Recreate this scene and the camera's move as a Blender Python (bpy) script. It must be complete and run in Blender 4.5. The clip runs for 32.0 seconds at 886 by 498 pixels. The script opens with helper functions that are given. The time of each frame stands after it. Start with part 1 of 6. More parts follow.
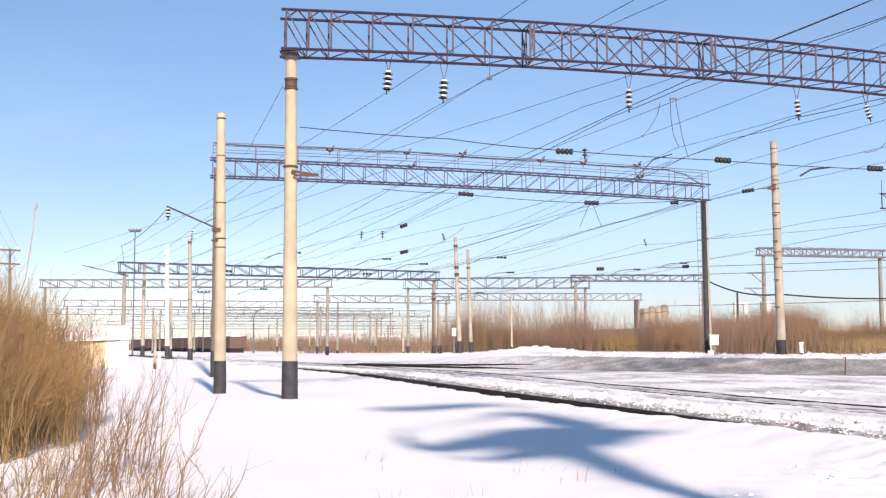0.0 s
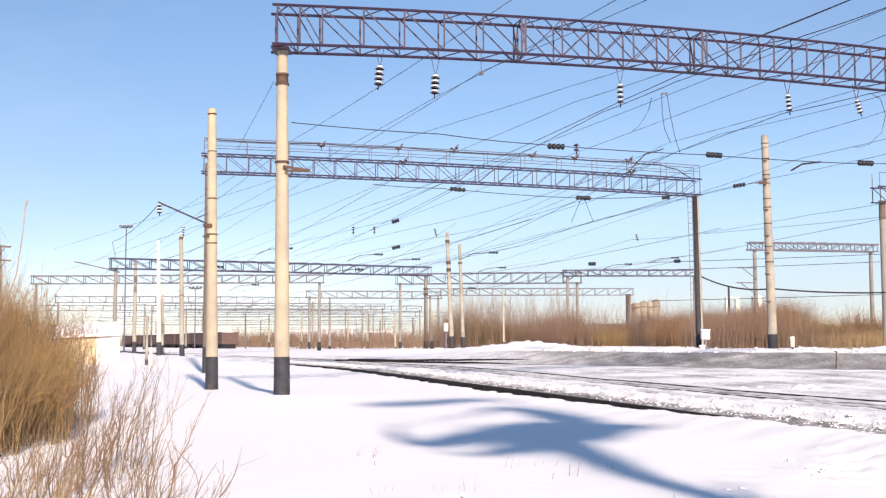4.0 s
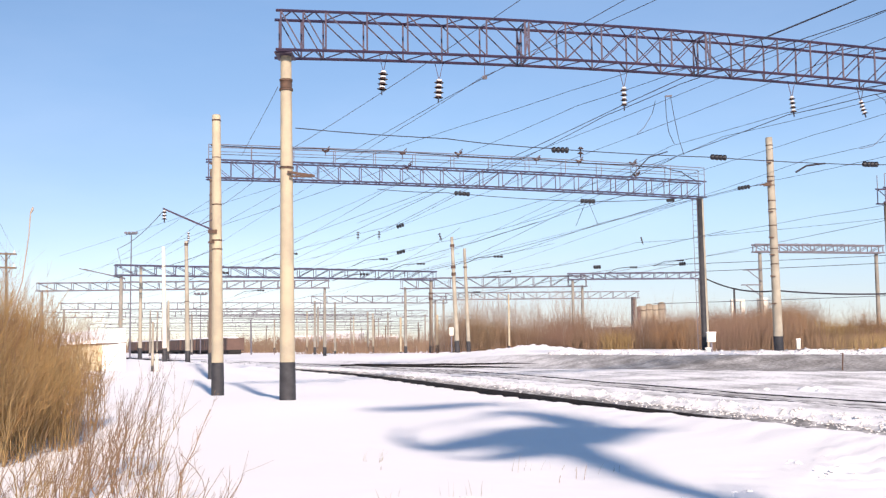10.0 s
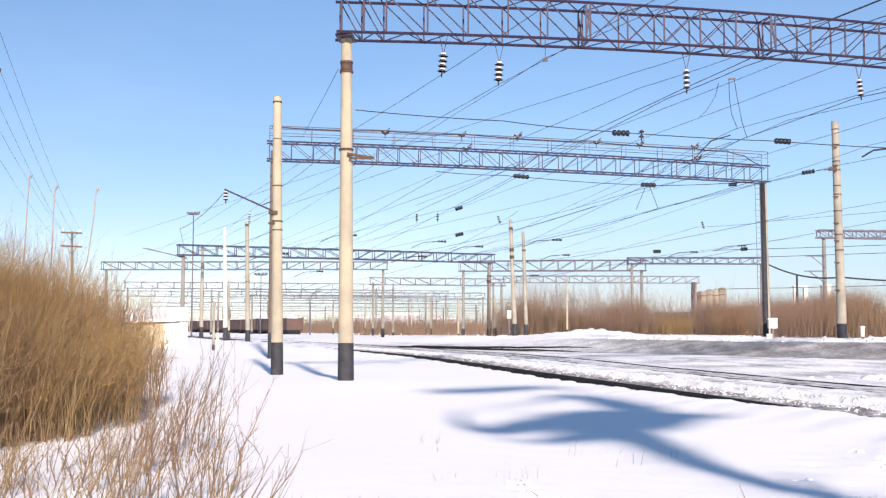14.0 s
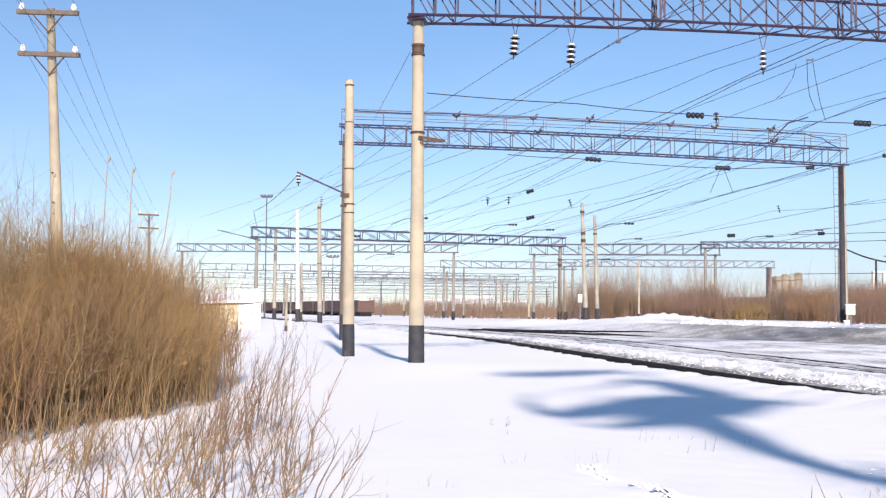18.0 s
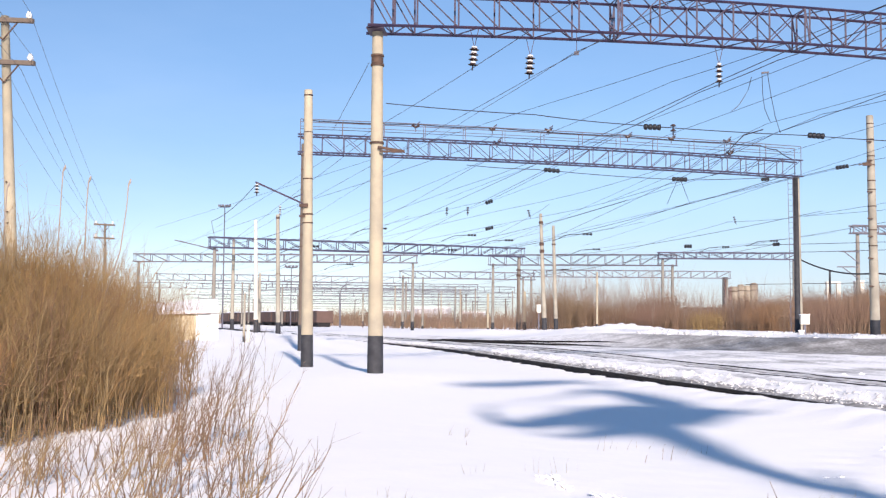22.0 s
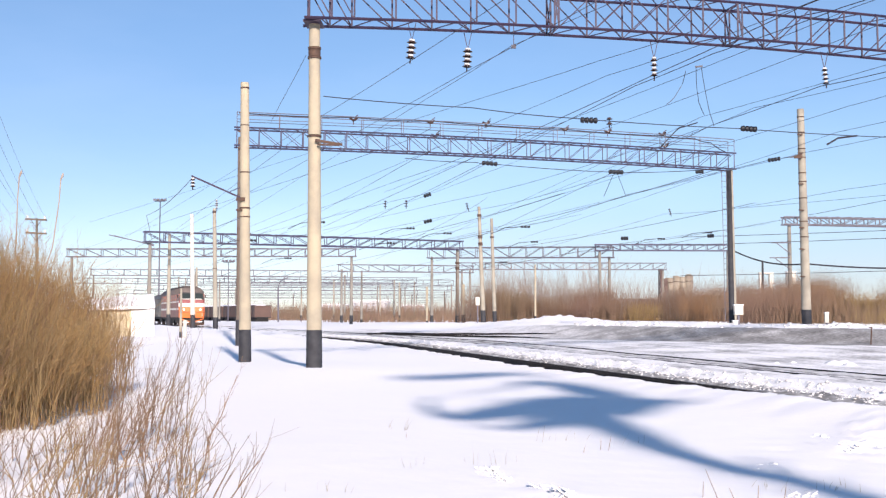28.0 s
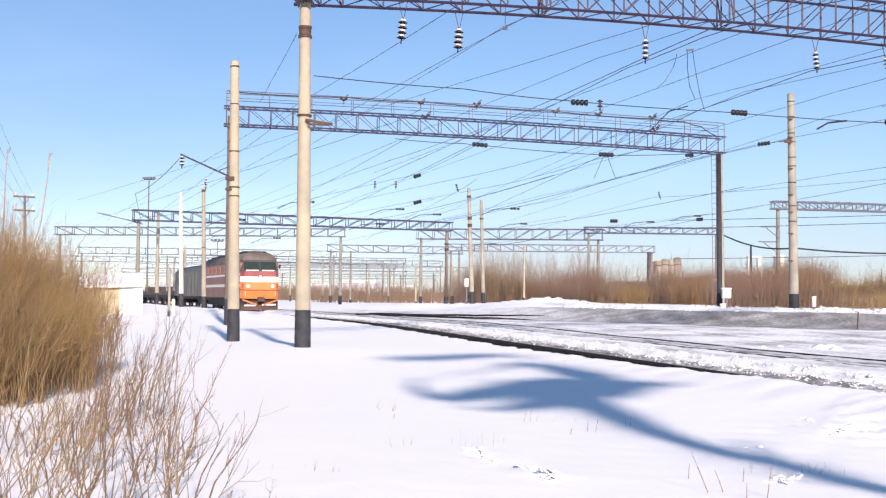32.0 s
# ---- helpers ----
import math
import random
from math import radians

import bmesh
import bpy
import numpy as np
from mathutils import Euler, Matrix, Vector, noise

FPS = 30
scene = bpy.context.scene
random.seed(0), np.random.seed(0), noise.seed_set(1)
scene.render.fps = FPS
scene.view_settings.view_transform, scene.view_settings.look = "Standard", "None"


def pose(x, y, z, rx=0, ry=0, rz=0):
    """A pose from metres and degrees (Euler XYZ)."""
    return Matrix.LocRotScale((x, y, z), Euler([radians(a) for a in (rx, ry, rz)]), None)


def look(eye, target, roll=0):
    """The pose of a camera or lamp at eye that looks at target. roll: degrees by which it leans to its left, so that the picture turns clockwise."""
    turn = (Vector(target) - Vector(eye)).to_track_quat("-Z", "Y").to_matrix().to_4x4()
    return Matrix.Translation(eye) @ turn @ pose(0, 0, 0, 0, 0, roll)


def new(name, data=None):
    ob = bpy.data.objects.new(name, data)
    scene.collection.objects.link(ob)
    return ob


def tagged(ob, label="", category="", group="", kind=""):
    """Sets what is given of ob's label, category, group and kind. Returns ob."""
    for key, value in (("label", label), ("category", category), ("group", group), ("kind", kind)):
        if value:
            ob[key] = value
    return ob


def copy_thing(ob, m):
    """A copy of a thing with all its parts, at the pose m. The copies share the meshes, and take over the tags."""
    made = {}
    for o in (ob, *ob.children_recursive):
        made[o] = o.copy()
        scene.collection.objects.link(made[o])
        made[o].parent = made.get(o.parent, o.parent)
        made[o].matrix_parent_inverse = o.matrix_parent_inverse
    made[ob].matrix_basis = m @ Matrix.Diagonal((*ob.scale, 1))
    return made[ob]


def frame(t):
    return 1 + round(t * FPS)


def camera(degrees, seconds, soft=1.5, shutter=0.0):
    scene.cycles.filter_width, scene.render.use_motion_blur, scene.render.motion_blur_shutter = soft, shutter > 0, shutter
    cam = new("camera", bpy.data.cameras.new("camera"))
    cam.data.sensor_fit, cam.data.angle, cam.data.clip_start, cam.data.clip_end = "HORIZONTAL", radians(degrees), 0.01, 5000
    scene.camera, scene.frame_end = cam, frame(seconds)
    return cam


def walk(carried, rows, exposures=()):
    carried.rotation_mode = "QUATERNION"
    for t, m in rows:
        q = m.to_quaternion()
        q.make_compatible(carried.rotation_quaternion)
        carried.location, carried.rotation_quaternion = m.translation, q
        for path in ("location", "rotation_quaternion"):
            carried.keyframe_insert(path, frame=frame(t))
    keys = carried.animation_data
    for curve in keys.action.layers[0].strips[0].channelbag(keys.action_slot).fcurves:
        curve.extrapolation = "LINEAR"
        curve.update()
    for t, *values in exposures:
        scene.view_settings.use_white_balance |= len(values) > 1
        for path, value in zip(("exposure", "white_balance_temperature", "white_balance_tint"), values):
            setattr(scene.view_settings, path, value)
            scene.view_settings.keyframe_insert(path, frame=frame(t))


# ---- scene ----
EYE = 1.62
DEPTH = 1.21     # metres to one step of the plan along the view; x and z are in metres
cam = camera(43.0, 32.0, 1.3)
# seconds, yaw, pitch, roll of a camera held by hand on one spot
PATH = [
    (0, 0.01, 4.94, -0.06), (0.5, 0.16, 5.20, -0.33), (1, 0.15, 5.05, -0.44), (1.5, -0.11, 5.13, -0.45),
    (2, -0.41, 5.23, -0.55), (2.5, -0.38, 5.09, -0.59), (4.5, -0.41, 4.67, -0.16), (5, -0.48, 5.30, -0.26),
    (5.5, -0.64, 5.39, 0.09), (6, -0.87, 5.05, -0.02), (6.5, -0.54, 4.80, -0.14), (7, -0.87, 5.03, -0.20),
    (7.5, -0.78, 5.10, -0.33), (8, -0.67, 4.96, -0.21), (8.5, -0.43, 4.64, -0.23), (9, 0.04, 4.79, -0.52),
    (9.5, 0.02, 4.87, -0.54), (10, -0.16, 4.92, -0.62), (10.5, -0.02, 4.46, -0.51), (11, 0.31, 4.48, -0.49),
    (11.5, 0.95, 4.66, -0.66), (12, 0.85, 4.78, -0.45), (12.5, 0.74, 4.36, -0.37), (13, 0.83, 3.73, -0.26),
    (13.5, 0.86, 4.12, -0.10), (15.5, 12.44, 3.52, 0.43), (16, 9.69, 3.62, 0.55), (16.5, 8.30, 3.97, 0.62),
    (17, 7.12, 3.93, 0.52), (17.5, 6.36, 3.48, 0.44), (18, 6.43, 3.16, 0.63), (18.5, 5.83, 3.03, 0.32),
    (19, 4.26, 3.62, 0.24), (19.5, 4.39, 4.17, 0.00), (20, 4.59, 4.24, 0.11), (20.5, 4.42, 4.26, -0.30),
    (21, 4.79, 3.80, 0.07), (21.5, 4.46, 3.63, 0.33), (22, 4.35, 3.71, 0.55), (22.5, 3.33, 3.59, 0.84),
    (23, 3.76, 2.97, 0.88), (23.5, 3.57, 2.27, 0.88), (24, 4.07, 1.84, 1.02), (24.5, 3.93, 2.62, 1.01),
    (25, 3.52, 3.04, 0.70), (25.5, 3.31, 3.62, 0.49), (27.5, 1.52, 3.76, -0.05), (28, 1.22, 3.38, 0.03),
    (28.5, 0.91, 3.04, 0.24), (29, 0.88, 3.01, 0.47), (29.5, 0.78, 2.73, 0.62), (30, 0.92, 2.75, 0.34),
    (30.5, 1.11, 2.60, 0.39), (31, 1.11, 2.45, 0.51), (31.5, 0.82, 2.44, 0.52), (32, 0.67, 2.42, 0.52),
]
walk(cam, [(t, pose(0, 0, EYE, 90, 0, yaw) @ pose(0, 0, 0, pit, 0, 0) @ pose(0, 0, 0, 0, 0, roll)) for t, yaw, pit, roll in PATH],
     exposures=[(0, 0.42, 7000, 22), (13, 0.40, 6950, 22), (15.5, 0.38, 6050, 15), (17, 0.36, 6280, 17), (19, 0.36, 6500, 20), (25, 0.36, 6500, 20), (32, 0.35, 6540, 21)])

# ---- world and sun ----
SUN_EL, SUN_AZ = 25.4, 165.8        # degrees; the azimuth runs clockwise from +y, the shadows fall away from the camera to its left
world = bpy.data.worlds.new("winter_sky")
world.use_nodes = True
scene.world = world
wn = world.node_tree
sky = wn.nodes.new("ShaderNodeTexSky")
sky.sky_type, sky.sun_disc = "NISHITA", False
sky.sun_elevation, sky.sun_rotation = radians(SUN_EL), radians(SUN_AZ)
sky.altitude, sky.air_density, sky.dust_density, sky.ozone_density = 0, 0.8, 0.0, 3.5
# thin winter haze flattens the sky between zenith and horizon
haze, tone = wn.nodes.new("ShaderNodeGamma"), wn.nodes.new("ShaderNodeHueSaturation")
haze.inputs["Gamma"].default_value, tone.inputs["Saturation"].default_value = 0.50, 1.55
tone.inputs["Hue"].default_value = 0.503
wn.links.new(sky.outputs[0], haze.inputs["Color"])
wn.links.new(haze.outputs[0], tone.inputs["Color"])
# faint veils of high cloud
cc, cmap, cn, cf = [wn.nodes.new(k) for k in ("ShaderNodeTexCoord", "ShaderNodeMapping", "ShaderNodeTexNoise", "ShaderNodeMapRange")]
pale, veil = wn.nodes.new("ShaderNodeHueSaturation"), wn.nodes.new("ShaderNodeMix")
cmap.inputs["Scale"].default_value, cmap.inputs["Rotation"].default_value = (2.2, 2.2, 7.0), (0.25, 0.35, 0.4)
cn.inputs["Scale"].default_value, cn.inputs["Detail"].default_value, cn.inputs["Roughness"].default_value = 1.0, 6, 0.6
cf.inputs[1].default_value, cf.inputs[2].default_value, cf.inputs[4].default_value = 0.42, 0.78, 0.15
pale.inputs["Saturation"].default_value, pale.inputs["Value"].default_value = 0.6, 1.28
veil.data_type = "RGBA"
wn.links.new(cc.outputs["Generated"], cmap.inputs["Vector"])
wn.links.new(cmap.outputs[0], cn.inputs["Vector"])
wn.links.new(cn.outputs["Fac"], cf.inputs[0])
wn.links.new(tone.outputs[0], pale.inputs["Color"])
wn.links.new(cf.outputs[0], veil.inputs[0])
wn.links.new(tone.outputs[0], veil.inputs[6])
wn.links.new(pale.outputs[0], veil.inputs[7])
# the haze thins out with height: dull at the horizon, brightest some ten degrees up
sep, rise, even = wn.nodes.new("ShaderNodeSeparateXYZ"), wn.nodes.new("ShaderNodeValToRGB"), wn.nodes.new("ShaderNodeMix")
even.data_type, even.blend_type = "RGBA", "MULTIPLY"
even.inputs[0].default_value = 1.0
rise.color_ramp.interpolation = "EASE"
for pos, tint in ((0.0, (0.65, 0.67, 0.70)), (0.12, (0.91, 0.92, 0.91)), (0.30, (0.84, 0.84, 0.84)), (0.6, (0.62, 0.63, 0.64))):
    e = rise.color_ramp.elements[0] if pos == 0 else rise.color_ramp.elements.new(pos)
    e.color = (*tint, 1)
rise.color_ramp.elements[-1].color = (0.56, 0.57, 0.58, 1)
wn.links.new(cc.outputs["Generated"], sep.inputs[0])
# the haze thins out away from the open yard, over the town
away, slant = wn.nodes.new("ShaderNodeMath"), wn.nodes.new("ShaderNodeMath")
away.operation, away.inputs[1].default_value = "MINIMUM", 0.0
slant.operation, slant.inputs[1].default_value = "MULTIPLY_ADD", -0.34
wn.links.new(sep.outputs["X"], away.inputs[0])
wn.links.new(away.outputs[0], slant.inputs[0])
wn.links.new(sep.outputs["Z"], slant.inputs[2])
wn.links.new(slant.outputs[0], rise.inputs[0])
wn.links.new(veil.outputs[2], even.inputs[6])
wn.links.new(rise.outputs[0], even.inputs[7])
wn.links.new(even.outputs[2], wn.nodes["Background"].inputs[0])
wn.nodes["Background"].inputs[1].default_value = 0.325
sun_dir = Vector((math.sin(radians(SUN_AZ)) * math.cos(radians(SUN_EL)), math.cos(radians(SUN_AZ)) * math.cos(radians(SUN_EL)), math.sin(radians(SUN_EL))))
sun = new("sun", bpy.data.lights.new("sun", "SUN"))
sun.data.energy, sun.data.angle, sun.data.color = 5.0, radians(1.8), (1.0, 0.93, 0.82)
sun.matrix_world = look(sun_dir * 100, (0, 0, 0))

# ---- materials ----
def mat(name, colour, rough=0.8, metal=0.0, vary=0.15, scale=3.0, bump=0.0, second=None, fine=40.0, bump_scale=None):
    """Base colour varied by noise at two scales, with an optional second colour for stains."""
    m = bpy.data.materials.new(name)
    m.use_nodes = True
    nt = m.node_tree
    b = nt.nodes["Principled BSDF"]
    b.inputs["Roughness"].default_value, b.inputs["Metallic"].default_value = rough, metal
    co = nt.nodes.new("ShaderNodeTexCoord")
    geo = nt.nodes.new("ShaderNodeNewGeometry")
    big, small = nt.nodes.new("ShaderNodeTexNoise"), nt.nodes.new("ShaderNodeTexNoise")
    big.inputs["Scale"].default_value, small.inputs["Scale"].default_value = scale, fine
    big.inputs["Detail"].default_value, small.inputs["Detail"].default_value = 4, 3
    for n in (big, small):
        nt.links.new(co.outputs["Object"], n.inputs["Vector"])
    ramp = nt.nodes.new("ShaderNodeMapRange")
    ramp.inputs[1].default_value, ramp.inputs[2].default_value = 0.35, 0.65
    nt.links.new(big.outputs["Fac"], ramp.inputs[0])
    mix = nt.nodes.new("ShaderNodeMix")
    mix.data_type = "RGBA"
    c2 = second or tuple(c * (1 - vary) for c in colour)
    mix.inputs[6].default_value, mix.inputs[7].default_value = (*colour, 1), (*c2, 1)
    nt.links.new(ramp.outputs[0], mix.inputs[0])
    hsv = nt.nodes.new("ShaderNodeHueSaturation")
    val = nt.nodes.new("ShaderNodeMapRange")
    val.inputs[3].default_value, val.inputs[4].default_value = 1 - vary, 1 + vary
    add = nt.nodes.new("ShaderNodeMath")
    add.operation = "ADD"
    isl = nt.nodes.new("ShaderNodeMath")
    isl.operation = "MULTIPLY_ADD"
    isl.inputs[1].default_value, isl.inputs[2].default_value = 0.5, -0.25
    nt.links.new(geo.outputs["Random Per Island"], isl.inputs[0])
    nt.links.new(small.outputs["Fac"], add.inputs[0])
    nt.links.new(isl.outputs[0], add.inputs[1])
    nt.links.new(add.outputs[0], val.inputs[0])
    nt.links.new(val.outputs[0], hsv.inputs["Value"])
    nt.links.new(mix.outputs[2], hsv.inputs["Color"])
    nt.links.new(hsv.outputs[0], b.inputs["Base Color"])
    if bump:
        bp = nt.nodes.new("ShaderNodeBump")
        bp.inputs["Strength"].default_value, bp.inputs["Distance"].default_value = bump, 0.02
        nt.links.new(small.outputs["Fac"], bp.inputs["Height"])
        nt.links.new(bp.outputs[0], b.inputs["Normal"])
    return m


CONCRETE = mat("sunlit_concrete", (0.46, 0.385, 0.265), 0.9, 0, 0.12, 1.6, 0.4, (0.35, 0.30, 0.22), 30)
CONCRETE_OLD = mat("weathered_beige_concrete", (0.37, 0.33, 0.26), 0.9, 0, 0.16, 1.3, 0.4, (0.27, 0.24, 0.19), 26)
CONCRETE_GREY = mat("grey_concrete", (0.27, 0.245, 0.205), 0.9, 0, 0.15, 1.2, 0.4, (0.20, 0.18, 0.155), 30)
WHITEWASH = mat("whitewashed_concrete", (0.68, 0.63, 0.53), 0.9, 0, 0.08, 1.5, 0.3, (0.56, 0.52, 0.44))
BITUMEN = mat("bitumen_black", (0.022, 0.022, 0.026), 0.75, 0, 0.2, 4, 0.3, (0.04, 0.04, 0.045))
STEEL = mat("painted_lattice_steel", (0.020, 0.015, 0.046), 0.6, 0.0, 0.2, 2, 0, (0.046, 0.022, 0.042))
STEEL_GREY = mat("weathered_grey_steel", (0.125, 0.125, 0.155), 0.6, 0.1, 0.2, 2, 0, (0.11, 0.095, 0.11))
STEEL_BLUE = mat("blue_grey_steel", (0.050, 0.052, 0.098), 0.55, 0.1, 0.2, 2, 0, (0.062, 0.052, 0.088))
RUST = mat("rusty_iron", (0.13, 0.075, 0.05), 0.8, 0.3, 0.25, 5, 0.2, (0.08, 0.05, 0.04))
RAIL = mat("rail_steel", (0.012, 0.010, 0.009), 0.9, 0.0, 0.25, 3, 0.1, (0.03, 0.022, 0.02))
WIRE = mat("dark_copper_wire", (0.055, 0.05, 0.06), 0.5, 0.6, 0.1)
PORCELAIN_D = mat("brown_glazed_porcelain", (0.055, 0.03, 0.025), 0.25, 0, 0.1)
PORCELAIN_W = mat("white_glazed_porcelain", (0.75, 0.74, 0.72), 0.25, 0, 0.05)
GLASS_INS = mat("dark_glass_insulator", (0.008, 0.009, 0.014), 0.5, 0, 0.1)
TIMBER_D = mat("dark_timber", (0.16, 0.12, 0.09), 0.9, 0, 0.2, 6, 0.4)
TWIG = mat("yellow_brown_willow_bark", (0.46, 0.275, 0.098), 0.7, 0, 0.4, 1.2, 0, (0.32, 0.185, 0.07), 8)
TWIG_OLIVE = mat("olive_grey_willow_bark", (0.40, 0.27, 0.115), 0.75, 0, 0.4, 1.2, 0, (0.29, 0.185, 0.08), 8)
TWIG_RED = mat("reddish_brown_bark", (0.35, 0.19, 0.085), 0.7, 0, 0.35, 1.2, 0, (0.23, 0.135, 0.075), 8)
TWIG_FAR = mat("far_thicket_bark", (0.275, 0.165, 0.115), 0.9, 0, 0.3, 0.13, 0, (0.30, 0.205, 0.12), 2)
TWIG_GREY = mat("grey_brown_bark", (0.40, 0.33, 0.27), 0.9, 0, 0.3, 0.1, 0, (0.32, 0.26, 0.22), 2)
TWIG_DARK = mat("grey_brown_sapling_bark", (0.27, 0.165, 0.09), 0.8, 0, 0.3, 1.2, 0, (0.21, 0.13, 0.075), 8)
STRAW = mat("dry_straw_grass", (0.42, 0.33, 0.17), 0.8, 0, 0.3)


def snow_material(name, clean=(0.945, 0.92, 0.905), dirty=(0.37, 0.355, 0.34), dark=(0.17, 0.16, 0.15)):
    m = bpy.data.materials.new(name)
    m.use_nodes = True
    nt = m.node_tree
    b = nt.nodes["Principled BSDF"]
    b.inputs["Roughness"].default_value = 0.85
    b.inputs["Specular IOR Level"].default_value = 0.2
    co = nt.nodes.new("ShaderNodeTexCoord")
    at = nt.nodes.new("ShaderNodeAttribute")
    at.attribute_name = "dirt"
    n1, n2, n3 = [nt.nodes.new("ShaderNodeTexNoise") for _ in range(3)]
    for n, s, d in ((n1, 0.7, 5), (n2, 6.0, 5), (n3, 1.6, 6)):
        n.inputs["Scale"].default_value, n.inputs["Detail"].default_value = s, d
        nt.links.new(co.outputs["Object"], n.inputs["Vector"])
    avg = nt.nodes.new("ShaderNodeMath")
    avg.operation = "MULTIPLY_ADD"
    avg.inputs[1].default_value = 0.55
    nt.links.new(n2.outputs["Fac"], avg.inputs[0])
    half = nt.nodes.new("ShaderNodeMath")
    half.operation = "MULTIPLY"
    half.inputs[1].default_value = 0.45
    nt.links.new(n1.outputs["Fac"], half.inputs[0])
    nt.links.new(half.outputs[0], avg.inputs[2])
    # dirt + noise - 0.5, cut off softly
    add = nt.nodes.new("ShaderNodeMath")
    add.operation = "ADD"
    nt.links.new(at.outputs["Fac"], add.inputs[0])
    nt.links.new(avg.outputs[0], add.inputs[1])
    rng = nt.nodes.new("ShaderNodeMapRange")
    rng.inputs[1].default_value, rng.inputs[2].default_value = 0.72, 1.30
    nt.links.new(add.outputs[0], rng.inputs[0])
    ramp = nt.nodes.new("ShaderNodeValToRGB")
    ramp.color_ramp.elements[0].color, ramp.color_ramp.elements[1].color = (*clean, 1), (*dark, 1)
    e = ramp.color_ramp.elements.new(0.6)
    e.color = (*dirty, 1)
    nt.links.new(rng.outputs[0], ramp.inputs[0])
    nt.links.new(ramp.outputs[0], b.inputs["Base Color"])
    bp = nt.nodes.new("ShaderNodeBump")
    bp.inputs["Strength"].default_value, bp.inputs["Distance"].default_value = 0.35, 0.06
    nt.links.new(n3.outputs["Fac"], bp.inputs["Height"])
    nt.links.new(bp.outputs[0], b.inputs["Normal"])
    return m


SNOW = snow_material("snow")
SNOW_GREY = mat("grey_crusted_snow", (0.80, 0.785, 0.77), 0.95, 0, 0.25, 3, 0.4, (0.50, 0.48, 0.46), 12)
SNOW_CLEAN = mat("clean_snow", (0.94, 0.915, 0.90), 0.85, 0, 0.03, 2, 0.4, None, 12)


# ---- mesh helpers ----
class Mesh:
    """Gathers vertices and faces for one mesh."""
    def __init__(self):
        self.v, self.f = [], []

    unit = DEPTH      # 1.0 for things that are built in their own space

    def spot(self, p):
        """A point of the plan in metres."""
        return Vector((p[0], p[1] * Mesh.unit, p[2]))

    def tube(self, pts, radii, n=8, caps=True):
        pts = [self.spot(p) for p in pts]
        if not isinstance(radii, (list, tuple)):
            radii = [radii] * len(pts)
        base = len(self.v)
        for i, p in enumerate(pts):
            d = (pts[min(i + 1, len(pts) - 1)] - pts[max(i - 1, 0)]).normalized()
            a = d.cross(Vector((0, 0, 1)) if abs(d.z) < 0.9 else Vector((1, 0, 0))).normalized()
            b = d.cross(a)
            for k in range(n):
                w = 2 * math.pi * k / n
                self.v.append(p + (a * math.cos(w) + b * math.sin(w)) * radii[i])
        for i in range(len(pts) - 1):
            for k in range(n):
                q = base + i * n
                self.f.append((q + k, q + (k + 1) % n, q + n + (k + 1) % n, q + n + k))
        if caps:
            self.f.append(tuple(base + k for k in range(n)))
            self.f.append(tuple(base + (len(pts) - 1) * n + k for k in reversed(range(n))))
        return self

    def box(self, centre, size, taper=1.0):
        return self.block(self.spot(centre), size, Matrix.Identity(3), taper)

    def block(self, centre, size, m, taper=1.0):
        base = len(self.v)
        for sz in (-0.5, 0.5):
            k = taper if sz > 0 else 1.0
            for sx, sy in ((-0.5, -0.5), (0.5, -0.5), (0.5, 0.5), (-0.5, 0.5)):
                self.v.append(Vector(centre) + m @ Vector((sx * size[0] * k, sy * size[1] * k, sz * size[2])))
        for f in ((3, 2, 1, 0), (4, 5, 6, 7), (0, 1, 5, 4), (1, 2, 6, 5), (2, 3, 7, 6), (3, 0, 4, 7)):
            self.f.append(tuple(base + i for i in f))
        return self

    def bar(self, p, q, w, h=None):
        """A rectangular bar from p to q."""
        p, q = self.spot(p), self.spot(q)
        d = q - p
        z = d.normalized()
        x = z.cross(Vector((0, 0, 1)) if abs(z.z) < 0.95 else Vector((0, 1, 0))).normalized()
        m = Matrix((x, z.cross(x), z)).transposed()
        return self.block((p + q) / 2, (w, h or w, d.length), m)

    def profile(self, sections):
        """Skins closed sections (lists of points, all of one length) one after another, with end caps."""
        base, n = len(self.v), len(sections[0])
        for s in sections:
            self.v.extend(self.spot(p) for p in s)
        for i in range(len(sections) - 1):
            for k in range(n):
                q = base + i * n
                self.f.append((q + k, q + (k + 1) % n, q + n + (k + 1) % n, q + n + k))
        self.f.append(tuple(base + k for k in reversed(range(n))))
        self.f.append(tuple(base + (len(sections) - 1) * n + k for k in range(n)))
        return self

    def data(self, name, material, smooth=False):
        me = bpy.data.meshes.new(name)
        me.from_pydata([tuple(v) for v in self.v], [], self.f)
        me.materials.append(material)
        if smooth:
            me.polygons.foreach_set("use_smooth", [True] * len(me.polygons))
        me.update()
        return me


def part(name, mesh, material, parent=None, label="", smooth=False):
    ob = new(name, mesh.data(name, material, smooth) if isinstance(mesh, Mesh) else mesh)
    if parent is not None:
        ob.parent = parent
    if label:
        ob["label"] = label
    return ob


def thing(name, label, category, at=(0, 0, 0), group="", kind=""):
    ob = new(name)
    ob.empty_display_size = 0.3
    ob.location = at
    return tagged(ob, label, category, group, kind)


